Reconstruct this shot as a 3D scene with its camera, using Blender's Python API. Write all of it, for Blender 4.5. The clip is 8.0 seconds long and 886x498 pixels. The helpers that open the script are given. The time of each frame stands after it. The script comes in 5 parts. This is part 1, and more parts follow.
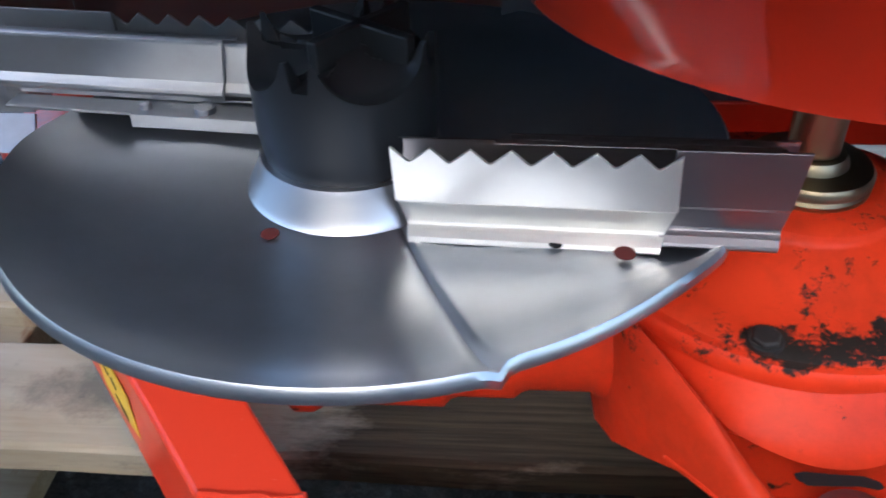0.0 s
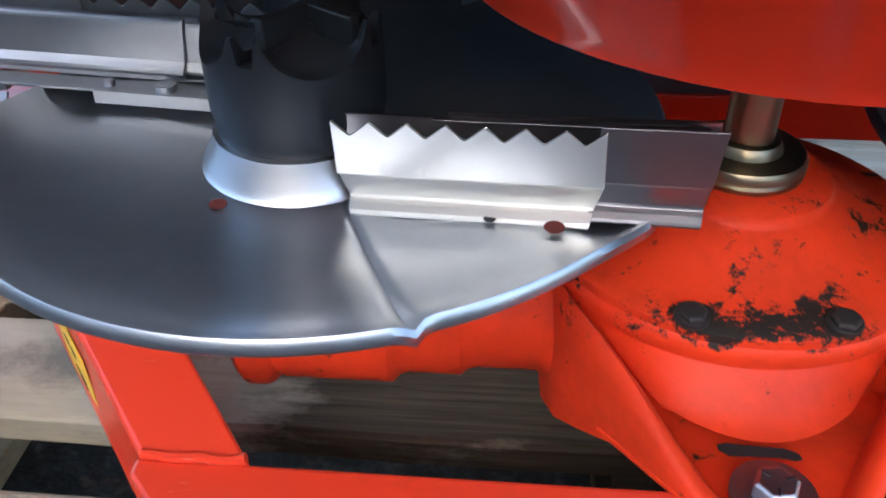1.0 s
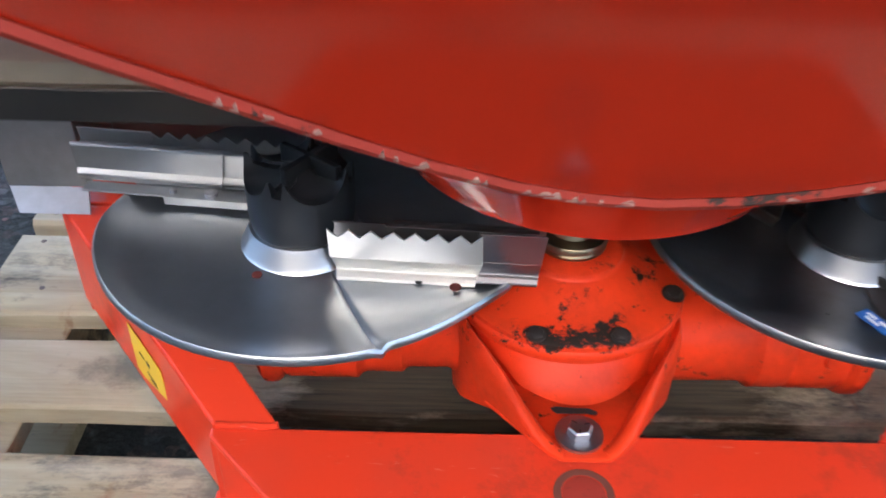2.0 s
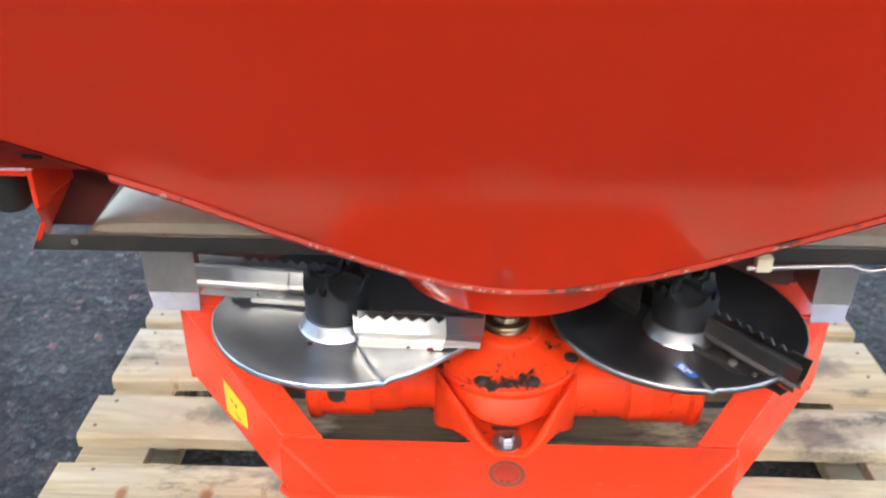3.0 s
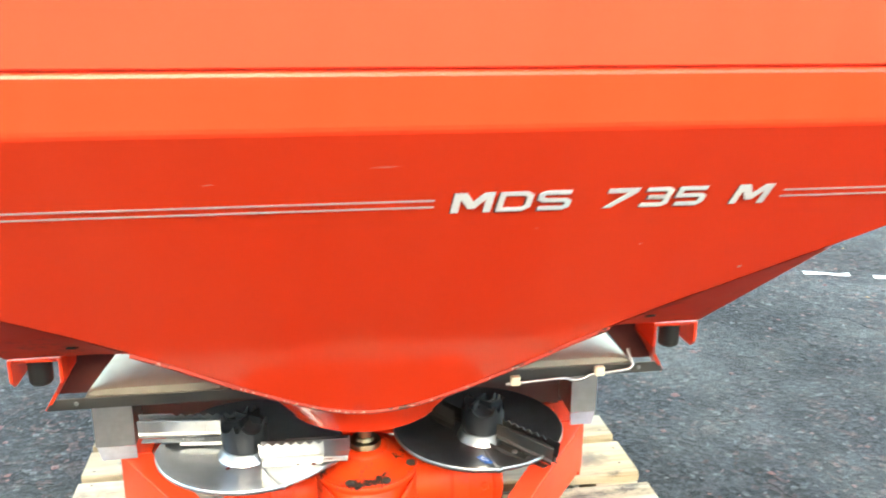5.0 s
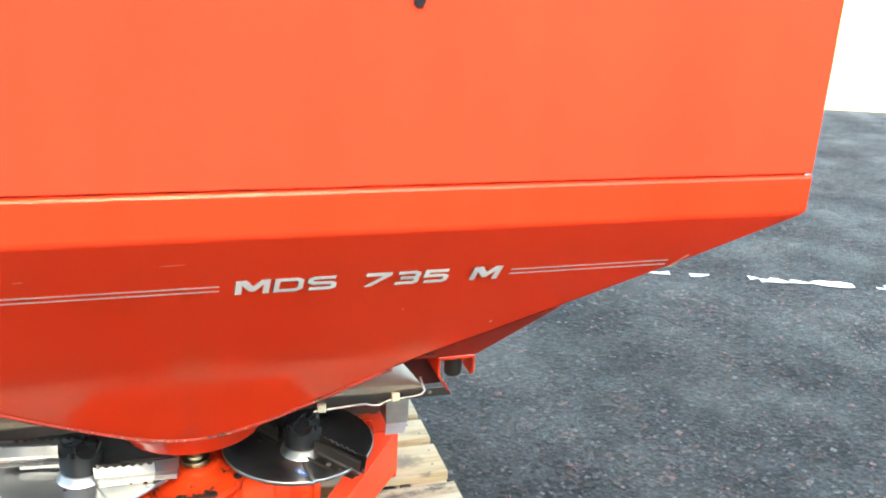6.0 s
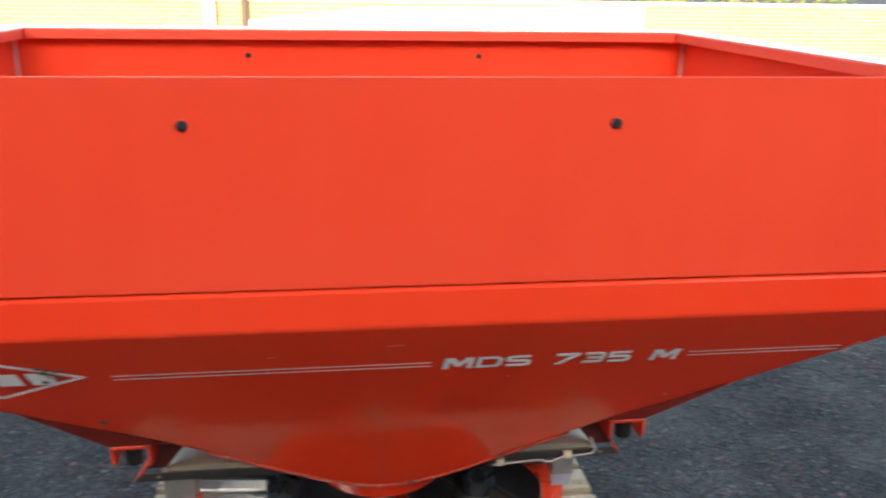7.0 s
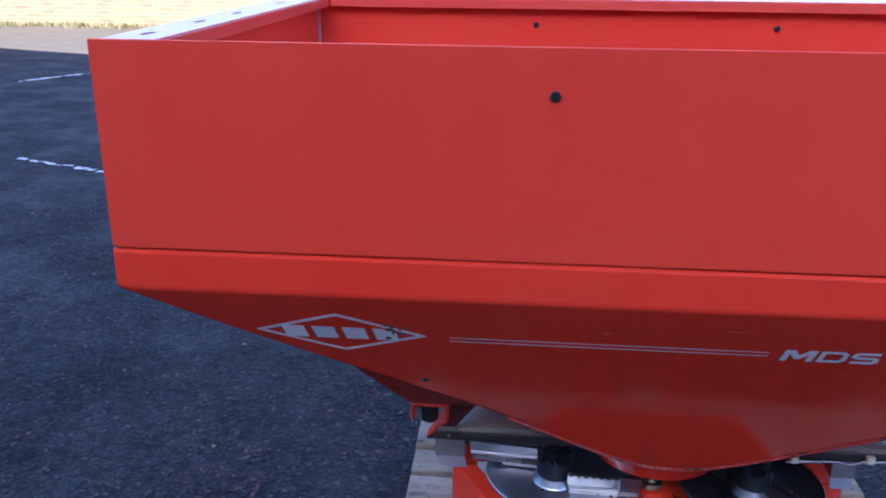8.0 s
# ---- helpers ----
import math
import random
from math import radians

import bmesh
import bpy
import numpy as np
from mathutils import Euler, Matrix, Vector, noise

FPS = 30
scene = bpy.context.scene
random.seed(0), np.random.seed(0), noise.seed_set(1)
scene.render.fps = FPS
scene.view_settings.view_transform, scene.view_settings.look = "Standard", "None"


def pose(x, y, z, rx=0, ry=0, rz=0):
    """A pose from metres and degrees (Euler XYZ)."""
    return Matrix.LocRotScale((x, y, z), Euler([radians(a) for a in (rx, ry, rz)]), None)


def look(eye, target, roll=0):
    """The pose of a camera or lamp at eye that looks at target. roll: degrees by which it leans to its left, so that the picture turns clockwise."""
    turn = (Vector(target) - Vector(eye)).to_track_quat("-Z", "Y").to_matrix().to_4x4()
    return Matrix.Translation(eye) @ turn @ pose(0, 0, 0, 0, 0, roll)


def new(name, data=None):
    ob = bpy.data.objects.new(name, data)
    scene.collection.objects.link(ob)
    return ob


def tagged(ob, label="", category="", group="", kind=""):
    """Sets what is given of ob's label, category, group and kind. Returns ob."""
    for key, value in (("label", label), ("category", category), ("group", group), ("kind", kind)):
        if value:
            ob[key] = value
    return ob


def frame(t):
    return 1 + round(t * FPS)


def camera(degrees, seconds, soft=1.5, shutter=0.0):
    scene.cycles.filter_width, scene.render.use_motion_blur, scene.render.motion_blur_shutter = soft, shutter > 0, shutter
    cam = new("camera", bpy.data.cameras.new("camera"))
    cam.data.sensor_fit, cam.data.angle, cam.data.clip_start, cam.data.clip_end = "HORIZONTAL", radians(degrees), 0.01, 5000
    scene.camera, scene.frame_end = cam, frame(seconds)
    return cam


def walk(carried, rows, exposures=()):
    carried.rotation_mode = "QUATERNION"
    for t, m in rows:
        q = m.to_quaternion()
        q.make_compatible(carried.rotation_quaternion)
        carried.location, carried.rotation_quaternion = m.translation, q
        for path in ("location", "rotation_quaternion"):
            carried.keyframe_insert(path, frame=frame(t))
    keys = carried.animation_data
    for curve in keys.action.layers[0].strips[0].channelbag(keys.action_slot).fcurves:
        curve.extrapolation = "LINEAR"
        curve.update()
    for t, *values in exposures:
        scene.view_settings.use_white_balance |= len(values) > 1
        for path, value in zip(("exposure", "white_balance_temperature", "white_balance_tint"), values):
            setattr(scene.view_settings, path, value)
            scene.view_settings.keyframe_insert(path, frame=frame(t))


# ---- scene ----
cam = camera(54.7, 8.0, 1.8, 0.3)
PATH = [
    (0, (-0.155, 0.2316, 0.5537), (-0.2945, 1.828, -0.64), -1.8),
    (0.5, (-0.107, 0.2285, 0.5434), (-0.3002, 1.8679, -0.5859), -2.0),
    (1, (-0.1247, 0.2126, 0.5498), (-0.2678, 1.8183, -0.6339), -0.7),
    (1.2, (-0.1272, 0.1895, 0.5603), (-0.2441, 1.7935, -0.6287), 0.5),
    (2.3, (-0.119, -0.113, 0.848), (-0.067, 1.483, -0.356), 1.4),
    (2.5, (-0.127, -0.203, 0.905), (-0.066, 1.359, -0.342), 1.4),
    (2.7, (-0.135, -0.269, 0.961), (-0.047, 1.337, -0.228), 2.7),
    (3, (-0.073, -0.382, 0.975), (-0.102, 1.375, 0.02), 0.6),
    (3.5, (-0.05, -0.543, 0.982), (-0.005, 1.311, 0.234), 1.1),
    (3.8, (-0.0979, -0.6468, 0.9889), (0.0313, 1.2455, 0.3544), 0.45),
    (4, (-0.117, -0.695, 1.035), (0.063, 1.193, 0.398), 0.5),
    (4.2, (-0.136, -0.735, 1.067), (0.072, 1.159, 0.46), 0.6),
    (5.3, (-0.064, -0.985, 1.258), (0.331, 0.893, 0.693), 1.4),
    (5.5, (-0.031, -1.03, 1.309), (0.431, 0.838, 0.763), 2.4),
    (6, (0.009, -1.117, 1.405), (0.577, 0.689, 0.761), 2.8),
    (6.5, (-0.024, -1.18, 1.496), (0.503, 0.639, 0.853), 2.5),
    (7, (-0.11, -1.217, 1.543), (0.152, 0.673, 0.945), 0.9),
    (7.5, (-0.214, -1.247, 1.55), (-0.321, 0.658, 0.951), -1.1),
    (7.8, (-0.3096, -1.2300, 1.5550), (-0.4571, 0.6552, 0.9037), 0.12),
    (8, (-0.352, -1.195, 1.541), (-0.515, 0.684, 0.874), 0.5),
]
EXPOSURES = [(0.0, 2.65, 5800, 9), (1.2, 2.75, 5900, 9), (2.5, 3.1, 6600, 10), (3.0, 3.55, 7000, 9), (3.5, 3.76, 7400, 9), (4.2, 4.08, 7800, 5), (5.3, 4.28, 7800, -2), (6.0, 3.88, 7500, 0), (6.5, 3.42, 7700, -1), (7.0, 2.54, 7200, 7), (7.5, 1.78, 6100, 19), (8.0, 1.74, 4700, 26)]
walk(cam, [(t, look(eye, target, roll)) for t, eye, target, roll in PATH], EXPOSURES)

# ---- light ----
SUN_EL, SUN_AZ, SHADE = radians(22), radians(192), 22.0
sun_dir = Vector((math.sin(SUN_AZ) * math.cos(SUN_EL), math.cos(SUN_AZ) * math.cos(SUN_EL), math.sin(SUN_EL)))
world = bpy.data.worlds.new("sky")
scene.world = world
world.use_nodes = True
wn = world.node_tree.nodes
sky = wn.new("ShaderNodeTexSky")
sky.sky_type, sky.sun_disc = "NISHITA", False
sky.sun_elevation, sky.sun_rotation = SUN_EL, SUN_AZ
sky.dust_density = 3.0
world.node_tree.links.new(sky.outputs[0], wn["Background"].inputs[0])
wn["Background"].inputs[1].default_value = 0.15
sun = new("sun", bpy.data.lights.new("sun", "SUN"))
sun.data.energy, sun.data.angle, sun.data.color = 3.4, radians(0.5), (1.0, 0.93, 0.82)
sun.matrix_world = look(sun_dir * 50, (0, 0, 0))


# ---- materials ----
class Nodes:
    """A short way to wire a material."""

    def __init__(self, name, rough=0.5, metal=0.0, color=(0.5, 0.5, 0.5)):
        self.mat = bpy.data.materials.new(name)
        self.mat.use_nodes = True
        self.tree = self.mat.node_tree
        self.bsdf = self.tree.nodes["Principled BSDF"]
        self.bsdf.inputs["Base Color"].default_value = (*color, 1)
        self.bsdf.inputs["Roughness"].default_value = rough
        self.bsdf.inputs["Metallic"].default_value = metal
        self.coord = self.tree.nodes.new("ShaderNodeTexCoord").outputs["Object"]

    def link(self, a, b):
        self.tree.links.new(a, b)

    def stretch(self, scale):
        n = self.tree.nodes.new("ShaderNodeMapping")
        n.inputs["Scale"].default_value = scale
        self.link(self.coord, n.inputs["Vector"])
        return n.outputs[0]

    def noise(self, scale, detail=4.0, rough=0.55, vec=None, distort=0.0):
        n = self.tree.nodes.new("ShaderNodeTexNoise")
        n.inputs["Scale"].default_value, n.inputs["Detail"].default_value = scale, detail
        n.inputs["Roughness"].default_value, n.inputs["Distortion"].default_value = rough, distort
        self.link(vec or self.coord, n.inputs["Vector"])
        return n.outputs["Fac"]

    def cells(self, scale, out="Distance", vec=None, feature="F1"):
        n = self.tree.nodes.new("ShaderNodeTexVoronoi")
        n.feature = feature
        n.inputs["Scale"].default_value = scale
        self.link(vec or self.coord, n.inputs["Vector"])
        return n.outputs[out]

    def ramp(self, fac, *stops):
        n = self.tree.nodes.new("ShaderNodeValToRGB")
        e = n.color_ramp.elements
        while len(e) < len(stops):
            e.new(0.5)
        for el, (p, c) in zip(e, stops):
            el.position = p
            el.color = (c, c, c, 1) if isinstance(c, (int, float)) else (*c, 1)
        self.link(fac, n.inputs[0])
        return n.outputs[0]

    def mix(self, fac, a, b, mode="MIX"):
        n = self.tree.nodes.new("ShaderNodeMix")
        n.data_type, n.blend_type = "RGBA", mode
        for sock, v in ((n.inputs[0], fac), (n.inputs[6], a), (n.inputs[7], b)):
            if isinstance(v, (int, float)):
                sock.default_value = v
            elif isinstance(v, tuple):
                sock.default_value = (*v, 1)
            else:
                self.link(v, sock)
        return n.outputs[2]

    def math(self, op, a, b):
        n = self.tree.nodes.new("ShaderNodeMath")
        n.operation = op
        for sock, v in zip(n.inputs, (a, b)):
            if isinstance(v, (int, float)):
                sock.default_value = v
            else:
                self.link(v, sock)
        return n.outputs[0]

    def spot(self, centre, radii, ragged=0.5, scale=60):
        """1 inside an ellipsoid round centre, 0 outside, with an edge broken up by noise."""
        n = self.tree.nodes.new("ShaderNodeMapping")
        n.inputs["Location"].default_value = tuple(-c / r for c, r in zip(centre, radii))
        n.inputs["Scale"].default_value = tuple(1 / r for r in radii)
        self.link(self.coord, n.inputs["Vector"])
        gap = self.tree.nodes.new("ShaderNodeVectorMath")
        gap.operation = "LENGTH"
        self.link(n.outputs[0], gap.inputs[0])
        edge = self.math("ADD", gap.outputs["Value"], self.math("MULTIPLY", self.math("SUBTRACT", self.noise(scale, 6, 0.7), 0.5), ragged * 4))
        return self.ramp(edge, (0.35, 1.0), (1.0, 0.0))

    def warped(self, amount, scale):
        n = self.tree.nodes.new("ShaderNodeTexNoise")
        n.inputs["Scale"].default_value, n.inputs["Detail"].default_value = scale, 5
        self.link(self.coord, n.inputs["Vector"])
        add = self.tree.nodes.new("ShaderNodeVectorMath")
        add.operation = "MULTIPLY_ADD"
        self.link(n.outputs["Color"], add.inputs[0])
        add.inputs[1].default_value = (amount, amount, amount)
        self.link(self.coord, add.inputs[2])
        return add.outputs[0]

    def rand(self):
        return self.tree.nodes.new("ShaderNodeObjectInfo").outputs["Random"]

    def up(self):
        sep = self.tree.nodes.new("ShaderNodeSeparateXYZ")
        self.link(self.tree.nodes.new("ShaderNodeNewGeometry").outputs["Normal"], sep.inputs[0])
        return sep.outputs[2]

    def set(self, **k):
        names = {"color": "Base Color", "rough": "Roughness", "metal": "Metallic", "coat": "Coat Weight"}
        for key, v in k.items():
            sock = self.bsdf.inputs[names[key]]
            if isinstance(v, (int, float)):
                sock.default_value = v
            else:
                self.link(v, sock)
        return self

    def bump(self, height, strength=0.2, dist=0.002):
        n = self.tree.nodes.new("ShaderNodeBump")
        n.inputs["Strength"].default_value, n.inputs["Distance"].default_value = strength, dist
        self.link(height, n.inputs["Height"])
        self.link(n.outputs[0], self.bsdf.inputs["Normal"])
        return self


def paint(name, base, rough, wear=0.0, wear_scale=30, grime=0.0, sky_haze=0.0):
    m = Nodes(name, rough)
    big = m.noise(2.5, 3)
    tone = m.mix(big, tuple(c * 0.94 for c in base), tuple(min(1, c * 1.04) for c in base))
    col = m.mix(m.math("MULTIPLY", m.noise(60, 6, 0.7), 0.05), tone, (0.34, 0.15, 0.09))
    if wear:
        chips = m.ramp(m.math("MULTIPLY", m.noise(wear_scale, 8, 0.72), m.noise(wear_scale * 0.22, 3)), (0.36 - wear * 0.1, 0.0), (0.40 - wear * 0.1, 1.0))
        col = m.mix(chips, col, (0.035, 0.022, 0.018))
    sheen = m.math("ADD", m.math("MULTIPLY", m.noise(7, 2), 0.04), rough - 0.02)
    if grime:
        col = m.mix(m.ramp(m.noise(6, 6, 0.62), (0.45, 0.0), (0.72, 0.35)), col, (0.56, 0.075, 0.045))
        col = m.mix(m.ramp(m.math("MULTIPLY", m.noise(26, 8, 0.75), m.noise(7, 4)), (0.27, 0.0), (0.36, grime)), col, (0.17, 0.035, 0.022))
        col = m.mix(m.ramp(m.noise(30, 3, 0.5, m.stretch((1.0, 6.0, 9.0)), 2.0), (0.70, 0.0), (0.735, 0.35)), col, (0.78, 0.28, 0.22))
        sheen = m.math("ADD", rough - 0.04, m.math("MULTIPLY", m.noise(9, 5, 0.6), 0.20))
    # pale clouds and streaks: soft sky reflections put into the colour, plus specks
    if sky_haze:
        cloud = m.ramp(m.noise(2.0, 1.5, 0.4), (0.25, 0.0), (0.75, sky_haze))
        streak = m.ramp(m.noise(3.0, 2, 0.5, m.stretch((2.6, 1.0, 0.3))), (0.3, 0.0), (0.8, sky_haze * 0.6))
        speck = m.ramp(m.noise(70, 3, 0.6), (0.72, 0.0), (0.80, sky_haze))
        col = m.mix(m.math("MAXIMUM", m.math("ADD", cloud, streak), speck), col, (0.80, 0.125, 0.060))
    m.set(color=col, rough=sheen)
    m.bsdf.inputs["Specular IOR Level"].default_value = 0.32
    return m.bump(m.noise(14, 2), 0.03, 0.0012).mat


RED = (0.72, 0.034, 0.011)
red_hopper = paint("red_gloss_paint", RED, 0.10, sky_haze=0.12)
red_hopper.node_tree.nodes["Principled BSDF"].inputs["Specular IOR Level"].default_value = 0.22
# extension red set paler: the haze of reflected sky is in the colour
red_hazed = paint("red_extension_paint", (0.71, 0.046, 0.021), 0.24, sky_haze=0.14)
red_rim = paint("red_rim_paint", (0.64, 0.075, 0.045), 0.50)
red_matt = paint("red_matt_paint", (0.72, 0.036, 0.013), 0.5, grime=0.6)
red_matt.node_tree.nodes["Principled BSDF"].inputs["Specular IOR Level"].default_value = 0.15
red_sheen = paint("red_sheen_paint", (0.64, 0.075, 0.045), 0.20)
red_sheen.node_tree.nodes["Principled BSDF"].inputs["Specular IOR Level"].default_value = 0.9
red_frame = paint("red_frame_paint", (0.74, 0.043, 0.013), 0.26, grime=0.35)


def worn():
    """Red cast housing; the paint is gone to black greasy metal round the cover's edge and bolts."""
    m = Nodes("worn_red_casting", 0.42)
    m.bsdf.inputs["Specular IOR Level"].default_value = 0.18
    n1 = m.noise(170, 10, 0.85)
    n2 = m.noise(44, 4, 0.6)
    sep = m.tree.nodes.new("ShaderNodeSeparateXYZ")
    m.link(m.coord, sep.inputs[0])
    band = m.ramp(m.math("MULTIPLY", m.math("SUBTRACT", sep.outputs[2], 0.247), 12.0), (0.05, 0.0), (0.36, 1.0), (0.46, 0.8), (0.56, 0.25), (0.72, 0.35), (0.80, 1.0))
    near = m.tree.nodes.new("ShaderNodeMapping")
    near.inputs["Location"].default_value, near.inputs["Scale"].default_value = (0.0, -0.525, -0.424), (0.30, 1.0, 1.5)
    m.link(m.coord, near.inputs["Vector"])
    gap = m.tree.nodes.new("ShaderNodeVectorMath")
    gap.operation = "LENGTH"
    m.link(near.outputs[0], gap.inputs[0])
    spot = m.ramp(m.math("MULTIPLY", gap.outputs["Value"], 10.0), (0.08, 1.0), (0.40, 0.0))
    for place, most, reach in (((-0.062, -0.598, -0.303), 0.85, 0.48), ((0.098, -0.572, -0.276), 0.85, 0.48), ((0.036, -0.527, -0.285), 1.5, 0.17), ((-0.034, -0.527, -0.285), 1.4, 0.15), ((0.022, -0.517, -0.281), 1.3, 0.13), ((0.0, -0.655, -0.306), 1.0, 0.50)):
        near = m.tree.nodes.new("ShaderNodeMapping")
        near.inputs["Location"].default_value = place
        m.link(m.coord, near.inputs["Vector"])
        gap = m.tree.nodes.new("ShaderNodeVectorMath")
        gap.operation = "LENGTH"
        m.link(near.outputs[0], gap.inputs[0])
        more = m.ramp(m.math("MULTIPLY", gap.outputs["Value"], 10.0), (0.08, most), (reach, 0.0))
        spot = m.math("MAXIMUM", spot, more)
    band = m.math("MAXIMUM", m.math("MULTIPLY", band, 0.5), m.math("MULTIPLY", spot, 1.05))
    score = m.math("ADD", m.math("ADD", m.math("MULTIPLY", n1, 0.55), m.math("MULTIPLY", n2, 0.55)), m.math("MULTIPLY", band, 0.105))
    bare = m.ramp(score, (0.655, 0.0), (0.685, 1.0))
    soot = m.ramp(m.noise(17, 8, 0.7), (0.42, 0.0), (0.78, 0.6))
    col = m.mix(soot, (0.78, 0.050, 0.012), (0.26, 0.026, 0.012))
    col = m.mix(bare, col, m.mix(n1, (0.006, 0.005, 0.004), (0.040, 0.030, 0.024)))
    m.set(color=col, rough=m.math("ADD", m.math("MULTIPLY", bare, 0.2), 0.42))
    return m.bump(m.math("ADD", m.noise(70, 5), m.math("MULTIPLY", bare, -0.8)), 0.25, 0.002).mat


red_casting = worn()


def steel(name, col=(0.62, 0.63, 0.65), rough=0.28, scale=(8, 220, 8), grime=0.2, metal=1.0):
    m = Nodes(name, rough, metal)
    grain = m.noise(1.0, 5, 0.6, m.stretch(scale))
    stain = m.ramp(m.noise(16, 6, 0.65), (0.42, 0.0), (0.75, grime))
    m.set(color=m.mix(stain, m.mix(grain, tuple(c * 0.86 for c in col), col), (0.20, 0.17, 0.13)),
          rough=m.math("ADD", m.math("MULTIPLY", grain, 0.16), m.math("ADD", m.math("MULTIPLY", stain, 0.5), rough - 0.08)))
    return m.bump(grain, 0.03, 0.0006).mat


disc_steel = steel("galvanised_disc_steel", (0.46, 0.49, 0.53), 0.32, (60, 60, 60), 0.16, 0.95)
vane_steel = steel("bright_vane_steel", (0.80, 0.79, 0.74), 0.30, (6, 6, 40), 0.08, 0.75)
collar_steel = steel("satin_collar_steel", (0.56, 0.57, 0.59), 0.33, (30, 30, 30), 0.06)
grey_steel = steel("dull_stainless_sheet", (0.52, 0.53, 0.55), 0.40, (6, 6, 160), 0.35)
dull_sheet = steel("dusty_stainless_sheet", (0.40, 0.385, 0.35), 0.46, (6, 6, 60), 0.5)
tub_sheet = steel("satin_stainless_tub", (0.33, 0.30, 0.25), 0.56, (6, 6, 60), 0.3, 0.75)
# for dirty steel parts, and where shade is put into the colour
dark_steel = steel("dirty_and_shaded_steel", (0.13, 0.128, 0.125), 0.42, (6, 6, 60), 0.4)
zinc = steel("zinc_plated_steel", (0.48, 0.48, 0.50), 0.36, (40, 40, 40), 0.4)
brass = steel("yellow_passivated_steel", (0.34, 0.29, 0.19), 0.33, (30, 30, 200), 0.35)


def plain(name, col, rough, metal=0.0, spread=0.25, scale=40):
    m = Nodes(name, rough, metal)
    m.set(color=m.mix(m.noise(scale, 5), tuple(c * (1 - spread) for c in col), tuple(min(1, c * (1 + spread)) for c in col)))
    return m.bump(m.noise(scale * 8, 3), 0.06, 0.0005).mat


black_plastic = plain("black_moulded_plastic", (0.016, 0.019, 0.023), 0.36)
black_plastic.node_tree.nodes["Principled BSDF"].inputs["Specular IOR Level"].default_value = 0.3
black_rubber = plain("black_rubber", (0.006, 0.006, 0.006), 0.7)
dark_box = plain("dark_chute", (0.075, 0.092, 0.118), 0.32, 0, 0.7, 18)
dark_box.node_tree.nodes["Principled BSDF"].inputs["Specular IOR Level"].default_value = 0.5
cream_clip = plain("cream_nylon", (0.62, 0.58, 0.42), 0.5)
white_decal = plain("silver_white_decal", (0.72, 0.72, 0.74), 0.42, 0.0, 0.06)
stripe_decal = plain("faded_stripe_decal", (0.52, 0.42, 0.42), 0.45, 0.0, 0.1)
dark_decal = plain("dark_decal_edge", (0.05, 0.02, 0.02), 0.45)
yellow_decal = plain("yellow_sticker", (0.85, 0.52, 0.02), 0.4, 0, 0.08)
blue_decal = plain("blue_label", (0.03, 0.13, 0.42), 0.35, 0, 0.15)
bare_hole = plain("dark_hole", (0.008, 0.006, 0.005), 0.8)
grimy_bolt = plain("greasy_bolt", (0.020, 0.017, 0.015), 0.6, 0, 0.6, 160)
# frame red with the shade under the hopper put into its colour
shaded_red = plain("shaded_dark_red", (0.085, 0.014, 0.009), 0.7, 0, 0.5, 25)
dropping = plain("dried_brown_smear", (0.10, 0.06, 0.04), 0.8)


